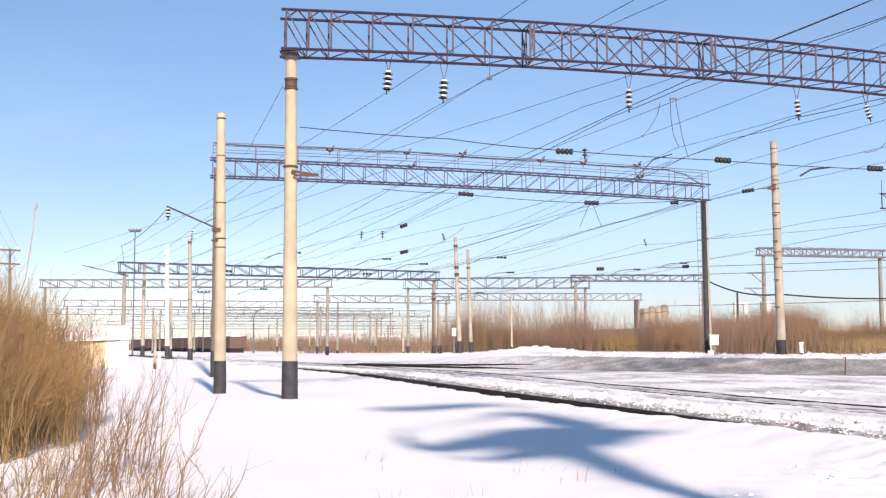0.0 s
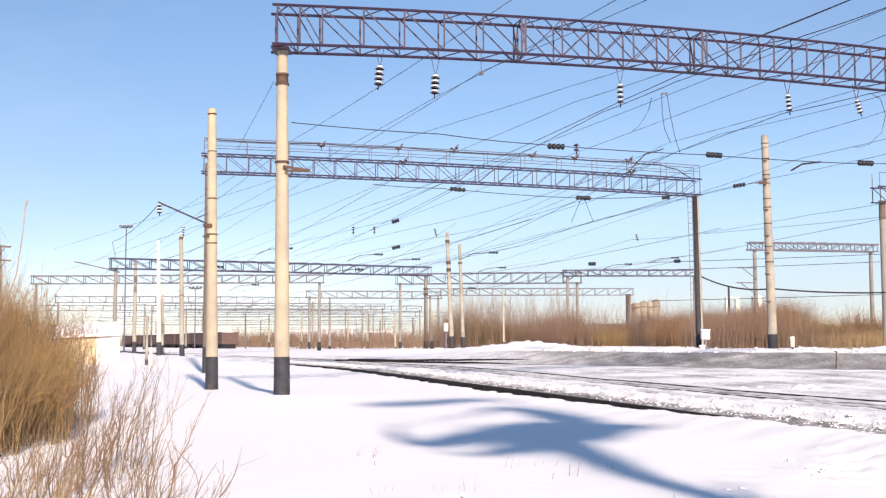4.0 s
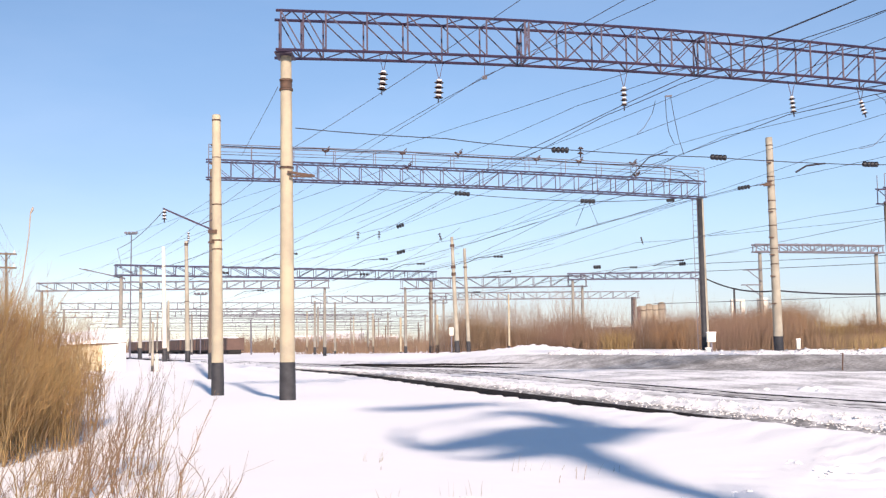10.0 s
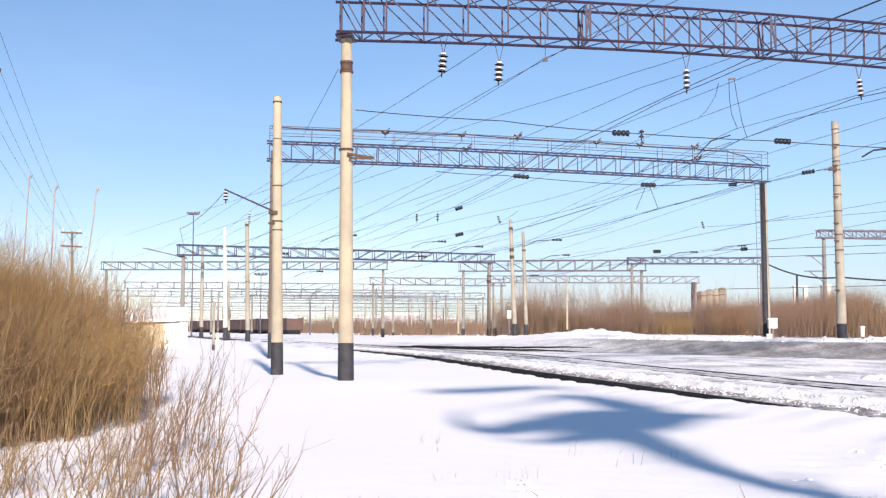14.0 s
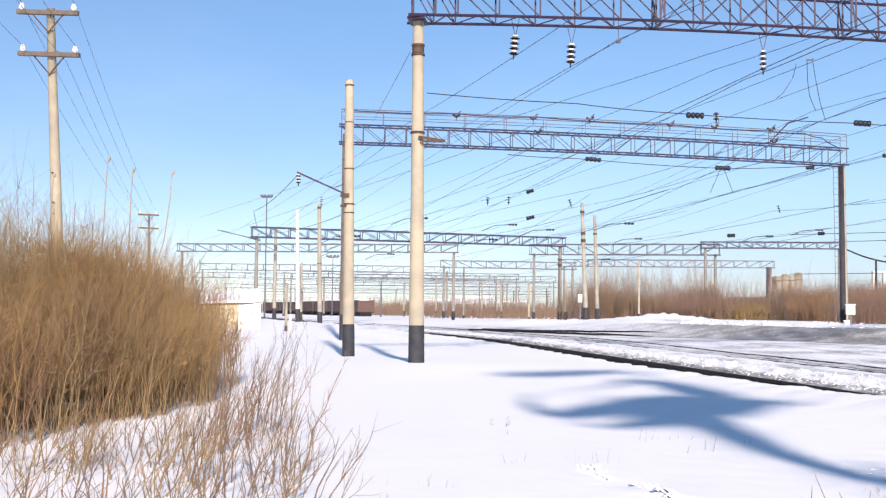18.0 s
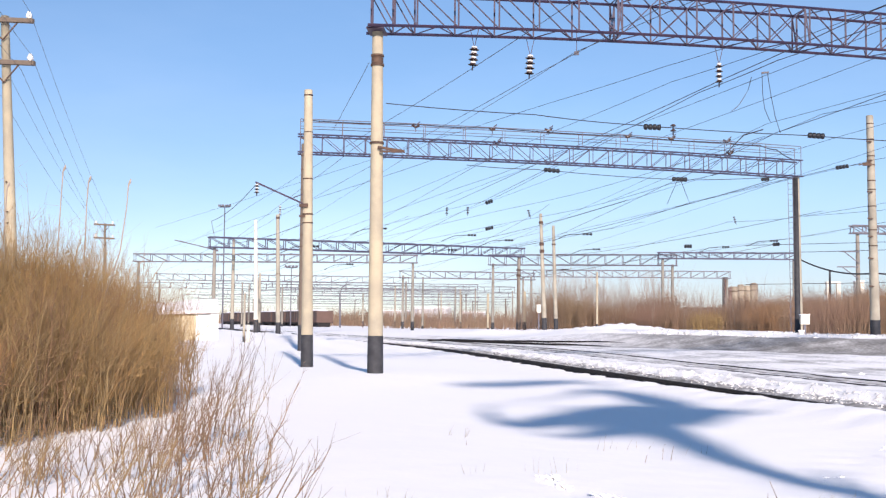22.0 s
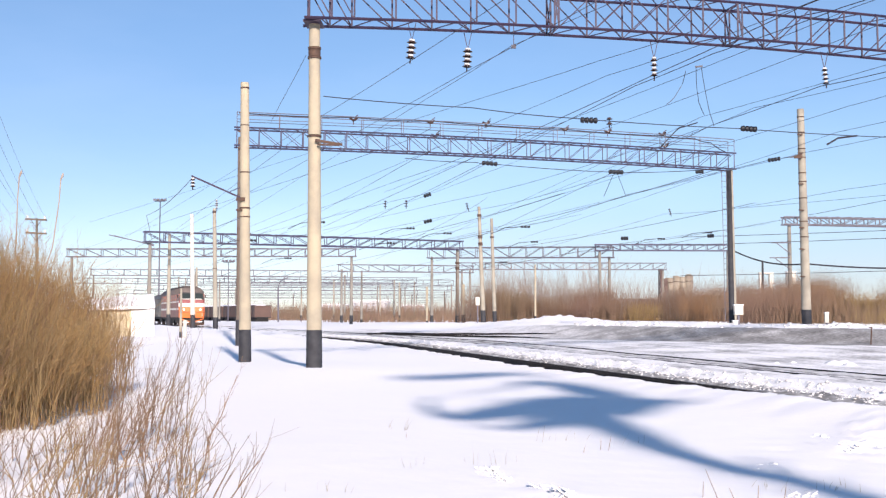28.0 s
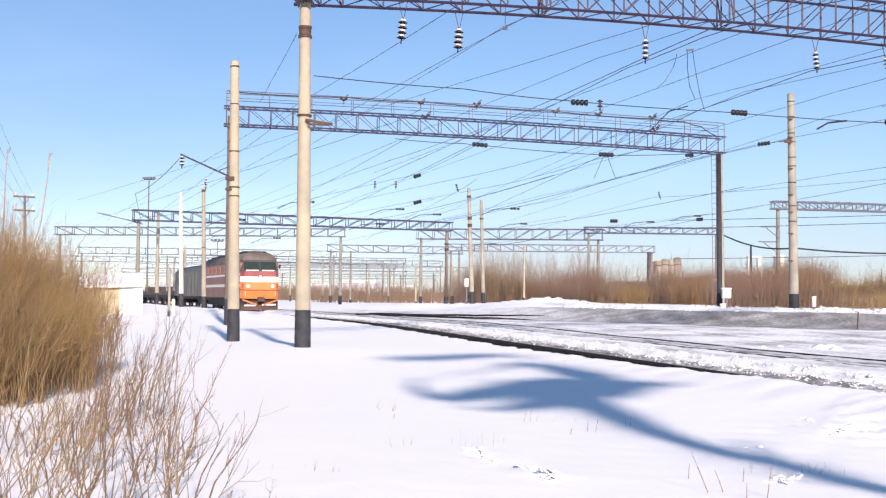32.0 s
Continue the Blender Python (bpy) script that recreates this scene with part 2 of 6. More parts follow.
def strands(name, lines, radii, material, sides=3, parent=None):
    """Many thin stems in one mesh: lines (N, K, 3), radii (N, K)."""
    lines, radii = np.asarray(lines, float) * (1, DEPTH, 1), np.asarray(radii, float)
    N, K, _ = lines.shape
    d = np.empty_like(lines)
    d[:, 1:-1], d[:, 0], d[:, -1] = lines[:, 2:] - lines[:, :-2], lines[:, 1] - lines[:, 0], lines[:, -1] - lines[:, -2]
    d /= np.linalg.norm(d, axis=2, keepdims=True) + 1e-9
    a = np.cross(d, np.array([0.3, 0.9, 0.1]))
    a /= np.linalg.norm(a, axis=2, keepdims=True) + 1e-9
    b = np.cross(d, a)
    rings = []
    for k in range(sides):
        w = 2 * np.pi * k / sides
        rings.append(lines + (a * np.cos(w) + b * np.sin(w)) * radii[..., None])
    v = np.stack(rings, 2).reshape(-1, 3)
    idx = np.arange(N * K * sides).reshape(N, K, sides)
    nxt = np.roll(idx, -1, axis=2)
    f = np.stack([idx[:, :-1], nxt[:, :-1], nxt[:, 1:], idx[:, 1:]], -1).reshape(-1, 4)
    me = bpy.data.meshes.new(name)
    me.vertices.add(len(v))
    me.vertices.foreach_set("co", v.ravel())
    me.loops.add(f.size)
    me.loops.foreach_set("vertex_index", f.ravel().astype(np.int32))
    me.polygons.add(len(f))
    me.polygons.foreach_set("loop_start", np.arange(0, f.size, 4, dtype=np.int32))
    me.update(calc_edges=True)
    me.materials.append(material)
    ob = new(name, me)
    if parent is not None:
        ob.parent = parent
    return ob


# ---- the plan of tracks and ground ----
def smooth(a, b, x):
    t = np.clip((x - a) / (b - a), 0, 1)
    return t * t * (3 - 2 * t)


# the near rail: straight at 16.7 degrees off the view, then bending left to 25.5 degrees
RAIL_Y = np.arange(-200.0, 700.0, 1.0)
_slope = np.tan(np.radians(16.9 + 8.9 * smooth(38.0, 60.0, RAIL_Y)))
RAIL_X = np.cumsum(-_slope)
RAIL_X += 1.95 - np.interp(27.4, RAIL_Y, RAIL_X)


def near_rail(y):
    return np.interp(y, RAIL_Y, RAIL_X)


def heading(y):
    return np.radians(16.9 + 8.9 * smooth(38.0, 60.0, y))


def off_rail(x, y):
    """Metres to the right of the near rail."""
    return (x - near_rail(y)) * np.cos(heading(y))


BANK = [(-160.0, 420.0), (-40.0, 140.0), (-6.5, 69.0), (2.25, 56.5), (7.5, 49.5), (11.5, 43.2), (17.4, 39.4), (60.0, 19.5), (160.0, -30.0)]


def bank_side(x, y):
    """Signed distance to the foot of the bank; positive on the bank."""
    best = np.full(np.shape(x), 1e9)
    sign = np.ones(np.shape(x))
    for (ax, ay), (bx, by) in zip(BANK, BANK[1:]):
        dx, dy = bx - ax, by - ay
        L = math.hypot(dx, dy)
        s = np.clip(((x - ax) * dx + (y - ay) * dy) / L ** 2, 0, 1)
        ex, ey = x - ax - s * dx, y - ay - s * dy
        dist = np.hypot(ex, ey)
        side = np.where(dx * ey - dy * ex > 0, 1.0, -1.0)
        near = dist < best
        best, sign = np.where(near, dist, best), np.where(near, side, sign)
    return best * sign


def wave(x, y, seed, scale):
    """Smooth cheap noise from a few sines, about -1 to 1."""
    r = np.random.RandomState(seed)
    s = 0
    for _ in range(6):
        a, p, k = r.uniform(0, 2 * np.pi), r.uniform(0, 6.28), r.uniform(0.6, 1.7)
        s = s + np.sin((x * np.cos(a) + y * np.sin(a)) * k / scale * 6.28 + p)
    return s / 3.5


def ground_z(x, y):
    x, y = np.asarray(x, float), np.asarray(y, float)
    d, s = off_rail(x, y), bank_side(x, y)
    z = 0.016 * wave(x, y, 1, 9.0) + 0.004 * wave(x, y, 2, 2.1)
    z = z + 0.10 * smooth(2.0, 9.0, d + 6)
    z = z + 0.22 * smooth(60, 85, y) * smooth(-1, -8, d)
    z = z + 0.26 * smooth(2.5, 14.0, d) * smooth(-12, -1, s)
    z = z + (0.12 + 0.55 * smooth(-2.0, 5.0, x)) * smooth(0.0, 4.3, s)
    # snow lies up to the near rail and over it close by; loose ploughed ridges between and beside the rails
    along = smooth(130, 95, y)
    lip = np.interp(y, [10, 16.3, 19, 28, 45, 58, 66, 90], [0.34, 0.28, 0.205, 0.11, 0.13, 0.20, 0.34, 0.40])
    lip = lip + 0.028 * wave(x, y, 16, 1.3) + 0.015 * wave(x, y, 17, 0.4)
    w = np.exp(-((d + 0.15) / 0.75) ** 2) * along
    z = z * (1 - w) + lip * w
    w = smooth(0.10, 0.30, d) * smooth(3.0, 1.9, d) * along
    z = z * (1 - w) + (0.25 + 0.05 * wave(x, y, 3, 0.8) + 0.035 * wave(x, y, 8, 0.33) + 0.10 * np.exp(-((d - 1.6) / 0.45) ** 2)) * w
    z = z + (0.05 + 0.02 * wave(x, y, 9, 1.2)) * np.exp(-((d - 5.6) / 1.6) ** 2) * along
    z = z + (0.52 + 0.06 * wave(x, y, 15, 3.0)) * np.exp(-((d + 3.4) / 1.5) ** 2) * smooth(44, 66, y) * smooth(170, 140, y)
    z = z + 0.022 * wave(d, y * 0.05, 12, 1.1) * smooth(1.8, 3.0, d) * along
    z = z - 0.05 * np.exp(-((d - 5.25) / 0.16) ** 2) * along - 0.06 * np.exp(-((d - 5.95) / 0.18) ** 2) * along
    z = z + 0.16 * np.exp(-((x + 4.3) / 3.0) ** 2 - ((y - 26.2) / 4.5) ** 2)
    z = z + 0.35 * np.exp(-((x + 20.0) / 4.0) ** 2 - ((y - 56.5) / 4.5) ** 2)
    # heaps of snow at the edge of the thicket
    z = z + 0.62 * np.exp(-(np.abs(x - 7.1) / 4.5) ** 3 - ((y - 78) / 3.0) ** 2) * (0.66 + 0.045 * (x - 5.0) + 0.16 * wave(x, y * 0.2, 4, 3.2) + 0.22 * wave(x, y * 0.2, 14, 1.3) + 0.10 * wave(x, y, 18, 0.5))
    z = z + 0.45 * np.exp(-((x + 3) / 5) ** 2 - ((y - 90) / 3.0) ** 2) * (1 + 0.3 * wave(x, y, 5, 2.5))
    z = z + 0.22 * smooth(4.0, 5.0, s) * smooth(8.0, 5.0, s) * (0.7 + 0.6 * wave(x, y, 6, 3.0)) * smooth(-2, 5, x)
    # trodden and lumpy patches in the open snow
    for cx, cy, r, h in ((0.3, 9.5, 0.35, 0.05), (0.8, 8.5, 0.35, 0.05), (4.7, 11.4, 0.8, 0.075), (5.6, 12.4, 0.8, 0.07), (3.5, 10.2, 0.5, 0.03)):
        g = np.exp(-((x - cx) ** 2 + (y - cy) ** 2) / r ** 2)
        z = z + g * h * (0.35 + 0.8 * wave(x, y, 10, 0.45) + 0.4 * wave(x, y, 11, 0.2))
    return z


def ground_dirt(x, y):
    d, s = off_rail(x, y), bank_side(x, y)
    fade = smooth(140, 60, y)
    dirt = 0.06 + (0.56 + 0.16 * wave(x, y, 31, 0.5)) * smooth(0.0, 0.2, d) * smooth(1.25, 0.7, d) * smooth(75, 56, y)
    dirt += (0.10 + 0.18 * wave(x, y, 32, 0.7)) * smooth(0.9, 1.3, d) * smooth(2.7, 2.0, d) * smooth(80, 60, y)
    # wheel tracks and the grey shoulder of the second line
    dirt += 0.42 * np.exp(-((d - 5.25) / 0.13) ** 2) * fade + 0.46 * np.exp(-((d - 5.95) / 0.17) ** 2) * fade
    dirt += 0.34 * smooth(4.6, 5.3, d) * smooth(9.2, 6.8, d) * fade + (0.25 + 0.12 * wave(x, y * 0.3, 34, 2.2)) * smooth(2.4, 3.0, d) * smooth(5.2, 4.4, d) * fade
    dirt += 0.26 * np.exp(-((d - 3.3) / 0.2) ** 2) * fade
    dirt += (0.26 + 0.14 * wave(x * 0.4, y, 35, 3.0)) * smooth(7.5, 9.0, d) * smooth(0.3, -0.8, s) * fade
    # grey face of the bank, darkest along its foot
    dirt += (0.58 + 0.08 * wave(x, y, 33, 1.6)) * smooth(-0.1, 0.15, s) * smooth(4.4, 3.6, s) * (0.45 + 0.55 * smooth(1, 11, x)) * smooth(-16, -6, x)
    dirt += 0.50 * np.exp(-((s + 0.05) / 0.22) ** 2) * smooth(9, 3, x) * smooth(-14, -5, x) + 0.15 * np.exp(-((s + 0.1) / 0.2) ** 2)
    dirt += (0.07 * wave(d, y * 0.03, 12, 1.1) + 0.07 * wave(d, y * 0.03, 13, 0.5)) * smooth(1.8, 3.0, d) * smooth(0.5, -1.0, s)
    return np.clip(dirt, 0, 1)


def build_ground():
    def axis(fine_a, fine_b, step, far_a, far_b, grow):
        a = list(np.arange(fine_a, fine_b, step))
        s, p = step, a[-1]
        while p < far_b:
            s *= grow
            p += s
            a.append(p)
        s, p = step, a[0]
        while p > far_a:
            s *= grow
            p -= s
            a.insert(0, p)
        return np.array(a)
    xs = axis(-8.0, 24.0, 0.14, -2500, 2500, 1.06)
    ys = axis(7.0, 52.0, 0.16, -300, 4500, 1.045)
    X, Y = np.meshgrid(xs, ys)
    Z = ground_z(X, Y)
    nx, ny = len(xs), len(ys)
    v = np.stack([X, Y * DEPTH, Z], -1).reshape(-1, 3)
    idx = np.arange(nx * ny).reshape(ny, nx)
    f = np.stack([idx[:-1, :-1], idx[:-1, 1:], idx[1:, 1:], idx[1:, :-1]], -1).reshape(-1, 4)
    me = bpy.data.meshes.new("ground")
    me.vertices.add(len(v))
    me.vertices.foreach_set("co", v.ravel())
    me.loops.add(f.size)
    me.loops.foreach_set("vertex_index", f.ravel().astype(np.int32))
    me.polygons.add(len(f))
    me.polygons.foreach_set("loop_start", np.arange(0, f.size, 4, dtype=np.int32))
    me.update(calc_edges=True)
    me.polygons.foreach_set("use_smooth", [True] * len(f))
    me.materials.append(SNOW)
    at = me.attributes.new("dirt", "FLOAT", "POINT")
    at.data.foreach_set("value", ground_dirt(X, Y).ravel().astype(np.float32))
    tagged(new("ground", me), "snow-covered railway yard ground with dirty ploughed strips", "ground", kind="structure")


def gz(x, y):
    return float(ground_z(np.array([x]), np.array([y]))[0])


build_ground()


def build_rails():
    """Rails of the near tracks, each a swept rail profile."""
    ys = np.concatenate([np.arange(-30, 90, 2.0), np.arange(90, 330, 8.0)])
    sec = ((-0.066, 0), (-0.066, 0.012), (-0.012, 0.03), (-0.012, 0.12), (-0.036, 0.135), (-0.036, 0.172), (0.036, 0.172), (0.036, 0.135), (0.012, 0.12), (0.012, 0.03), (0.066, 0.012), (0.066, 0))
    for k, (track, label) in enumerate((((0.0, 1.52), "near railway track, rails half sunk in ploughed snow"), ((5.25, 6.77), "second railway track, rail heads just above grey snow"))):
        th = thing("railway_track", label, "railway track", group="railway tracks in the snow")
        for d in track:
            m = Mesh()
            rings = []
            for y in ys:
                h = float(heading(y))
                x = float(near_rail(y)) + d * math.cos(h)
                yy = y + d * math.sin(h)
                top = 0.27 if k == 0 else 0.06
                if k == 1:
                    top = gz(x, yy) + 0.03
                if k == 0:
                    top += 0.10 * float(smooth(60, 100, y))
                rings.append([(x + a * math.cos(h), yy + a * math.sin(h), top - 0.172 + b) for a, b in sec])
            m.profile(rings)
            part("rail", m, RAIL, th)
    # a third line that comes out of the snow farther down the yard
    th = thing("railway_track", "far railway track showing dark before the snow bank", "railway track", group="railway tracks in the snow")
    for back in (0.0, 1.5):
        m, rings = Mesh(), []
        for f in np.linspace(0, 1, 14):
            x, y = 5.0 - 12.4 * f + 0.62 * back, 53.2 + 15.8 * f + 0.62 * back
            z = gz(x, y) + 0.13 - 0.14 * (1 - f) ** 6
            rings.append([(x + 0.75 * a, y + 0.6 * a, z - 0.172 + b) for a, b in sec])
        part("rail", m.profile(rings), RAIL, th)


build_rails()


ICO = [(0, 0, 1)] + [(0.894 * math.cos(k * 1.2566), 0.894 * math.sin(k * 1.2566), 0.447) for k in range(5)] + [(0.894 * math.cos(k * 1.2566 + 0.628), 0.894 * math.sin(k * 1.2566 + 0.628), -0.447) for k in range(5)]


def lump(m, rng, x, y, z, r):
    """One rough clod: a shaken, squashed half-ball of five-fold rings, open below."""
    b = len(m.v)
    w, sx, sy, sz = rng.uniform(0, 6.28), rng.uniform(0.7, 1.5), rng.uniform(0.6, 1.1), rng.uniform(0.45, 0.85)
    for (vx, vy, vz), k in zip(ICO, rng.uniform(0.75, 1.2, 11)):
        vx, vy = r * k * sx * vx, r * k * sy * vy
        m.v.append((x + vx * math.cos(w) - vy * math.sin(w), y * DEPTH + vx * math.sin(w) + vy * math.cos(w), z + r * k * sz * vz))
    for i in range(5):
        j = (i + 1) % 5
        m.f.append((b, b + 1 + i, b + 1 + j))
        m.f.append((b + 1 + i, b + 6 + i, b + 1 + j))
        m.f.append((b + 1 + j, b + 6 + i, b + 6 + j))


def snow_clods():
    rng = np.random.RandomState(21)
    m = Mesh()
    n = 9000
    y = 13.0 + 50.0 * rng.uniform(0, 1, n) ** 1.6
    d = np.where(rng.uniform(0, 1, n) < 0.7, rng.normal(0.9, 0.4, n), rng.normal(1.9, 0.4, n))
    y, d = y[d > 0.25], d[d > 0.25]
    h = heading(y)
    xs, ys = near_rail(y) + d * np.cos(h), y + d * np.sin(h)
    for x, yy, z, r in zip(xs, ys, ground_z(xs, ys), 0.010 + 0.034 * rng.uniform(0, 1, len(xs)) ** 2):
        lump(m, rng, x, yy, z - 0.25 * r, r)
    # white lumps along the top edge of the bank
    t = rng.uniform(0, 1, 420)
    side = rng.uniform(4.2, 6.2, 420)
    xs = 4.0 + 26.0 * t
    ys = np.interp(xs, [b[0] for b in BANK], [b[1] for b in BANK]) + side * 0.85
    xs = xs + side * 0.5
    for x, yy, z, r in zip(xs, ys, ground_z(xs, ys), rng.uniform(0.05, 0.2, 420)):
        lump(m, rng, x, yy, z - 0.2 * r, r)
    tagged(part("snow_rubble", m, SNOW_GREY, smooth=True), "loose clods of ploughed snow along the tracks", "snow", kind="stuff")
    for k, (x, y, n, r) in enumerate(((3.3, 10.25, 4, 0.04), (4.7, 12.4, 4, 0.05), (11.3, 29.6, 5, 0.28))):
        th = thing("snow_clod", "small heap of broken crusty snow clods", "snow clod", group="broken snow clods")
        for i in range(n):
            c = Mesh()
            px, py = x + rng.normal(0, r * 2.4), y + rng.normal(0, r * 1.6)
            lump(c, rng, px, py, gz(px, py) - 0.1 * r, r * rng.uniform(0.5, 1.2))
            part("clod", c, SNOW_CLEAN, th, smooth=True)


snow_clods()


# patches of broken crust in the open snow: thin tilted plates
def crust_patch(x, y, dx, dy, n, seed):
    rng = np.random.RandomState(seed)
    th = thing("snow_crust", "patch of broken white crust plates in the snow", "snow crust", group="broken snow crust")
    for _ in range(n):
        f, g = rng.uniform(-0.5, 0.5), rng.normal(0, 0.16)
        px, py = x + dx * f - dy * g * 0.25, y + dy * f + dx * g
        q, r = rng.uniform(0, 6.28), rng.uniform(0.02, 0.07)
        tilt = rng.uniform(-0.3, 0.8)
        rim = []
        for k in range(6):
            a = q + k * 1.047 + rng.uniform(-0.3, 0.3)
            ex, ey = r * rng.uniform(0.6, 1.2) * math.cos(a), r * rng.uniform(0.6, 1.2) * math.sin(a)
            rim.append((px + ex, py + ey / DEPTH, gz(px, py) + 0.004 + tilt * ex * math.cos(q) + abs(tilt) * r * 0.5))
        m = Mesh().profile([[(a, b, c - 0.014) for a, b, c in rim], rim])
        part("plate", m, SNOW_CLEAN, th)


crust_patch(0.28, 9.55, 0.28, -0.85, 44, 61)
crust_patch(0.80, 8.6, 0.22, -0.8, 44, 62)
crust_patch(3.0, 8.5, 0.4, 0.4, 22, 63)
crust_patch(4.72, 11.4, 0.5, 0.3, 22, 64)


# ---- masts and gantries ----
def mast_parts(parent, x, y, height, r0=0.215, r1=0.15, material=None, foot=1.13, lean=(0.0, 0.0), bands=(), foot_material=None, z=None, name="mast"):
    """A tapered concrete mast with its black-painted foot; lean in metres at the top."""
    material = material or CONCRETE
    z = gz(x, y) if z is None else z
    def spot(h):
        return (x + lean[0] * h / height, y + lean[1] * h / height, z + h)
    def rad(h):
        return r0 + (r1 - r0) * h / height
    hs = [foot - 0.02, foot + 0.3, height * 0.4, height * 0.7, height - 0.03, height]
    m = Mesh().tube([spot(h) for h in hs], [rad(foot), rad(foot), rad(hs[2]), rad(hs[3]), rad(height), rad(height) * 0.93], 20)
    ob = part(name, m, material, parent, smooth=True)
    if foot:
        part("painted_foot", Mesh().tube([spot(-0.9), spot(0.3), spot(foot - 0.01), spot(foot)], [rad(0) + 0.008, rad(0) + 0.008, rad(foot) + 0.008, rad(foot)], 20), foot_material or BITUMEN, ob, "black bitumen-painted foot", smooth=True)
    for h, grow, thick in bands:
        part("clamp_band", Mesh().tube([spot(h), spot(h + thick)], rad(h) + grow, 20), RUST, ob, smooth=True)
    return ob


def truss_parts(parent, p, q, height, width, panel, steel, bar=0.055, camber=0.0, cross=(0.0, 0.0), fine=True, stations=None):
    """A lattice beam between p and q (the middle of its lower face). cross: stretch, in parts of its length, with crossed diagonals."""
    p, q = Vector(p), Vector(q)
    along = (q - p).normalized()
    side = Vector((-along.y, along.x, 0)).normalized() * (width / 2)
    up = Vector((0, 0, height))
    span = (q - p).length
    n = max(2, round(span / panel))
    marks = [i / n for i in range(n + 1)]
    if stations:
        marks = [m / span for m in stations if m < span - 0.3] + [1.0]
        n = len(marks) - 1
    def at(i):
        s = marks[i]
        return p.lerp(q, s) + Vector((0, 0, camber * 4 * s * (1 - s)))
    nodes = [at(i) for i in range(n + 1)]
    ext = along * 0.14
    for sd in (-1, 1):
        for lift in (Vector((0, 0, 0)), up):
            m = Mesh()
            pts = [c + side * sd + lift for c in nodes]
            pts[0], pts[-1] = pts[0] - ext, pts[-1] + ext
            if fine:
                m.tube(pts, bar * 0.72, 4)
            else:
                m.bar(pts[0], pts[-1], bar * 1.25)
            part("chord", m, steel, parent)
    web = Mesh()
    def brace(name, a, b, w):
        if fine:
            part(name, Mesh().bar(a, b, w, w * 0.8), steel, parent)
        else:
            web.bar(a, b, w)
    for i in range(n + 1):
        for sd in (-1, 1):
            a = nodes[i] + side * sd
            brace("upright", a, a + up, bar * 0.8)
        if i < n:
            for sd in (-1, 1):
                a, b = nodes[i] + side * sd, nodes[i + 1] + side * sd
                s = (marks[i] + marks[i + 1]) / 2
                if cross[0] <= s <= cross[1]:
                    brace("diagonal", a + up, b, bar * 0.55)
                    brace("diagonal", a, b + up, bar * 0.55)
                elif s < 0.5:
                    brace("diagonal", a + up, b, bar * 0.6)
                else:
                    brace("diagonal", a, b + up, bar * 0.6)
            for lift in (Vector((0, 0, 0)), up):
                mid = (nodes[i] + nodes[i + 1]) / 2 + lift
                brace("lacing", nodes[i] + side + lift, mid - side, bar * 0.5)
                brace("lacing", mid - side, nodes[i + 1] + side + lift, bar * 0.5)
    if not fine:
        part("lattice", web, steel, parent)
    return nodes


def gantry_near():
    th = thing("gantry", "tall portal gantry with purple-brown lattice beam on concrete masts", "gantry", group="railway portal gantries")
    mast_parts(th, -4.30, 26.2, 9.88, 0.222, 0.155, lean=(-0.06, 0), bands=((8.86, 0.035, 0.06), (9.14, 0.03, 0.05), (8.92, 0.012, 0.22), (6.6, 0.03, 0.06)), z=0.08)
    truss_parts(th, (-4.52, 26.15, 10.0), (24.5, 32.55, 9.5), 1.13, 0.80, 1.2, STEEL, 0.062, 0.42, (0.24, 0.44),
                stations=[0, 0.63, 1.27] + [1.27 + 1.19 * k for k in range(1, 6)] + [7.35] + [7.35 + 1.16 * k for k in range(1, 6)] + [13.3] + [13.3 + 1.18 * k for k in range(1, 16)])
    mast_parts(th, 24.3, 32.5, 8.6, z=0.9)
    # seat of the beam on the mast, and a stay clamp
    part("bearing_plate", Mesh().box((-4.38, 26.2, 9.96), (0.5, 0.9, 0.05)), STEEL, th)
    part("bracket", Mesh().bar((-4.28, 26.0, 6.56), (-3.52, 26.05, 6.44), 0.07).bar((-4.22, 26.0, 6.44), (-3.6, 26.02, 6.42), 0.05), RUST, th, "rusty bracket")


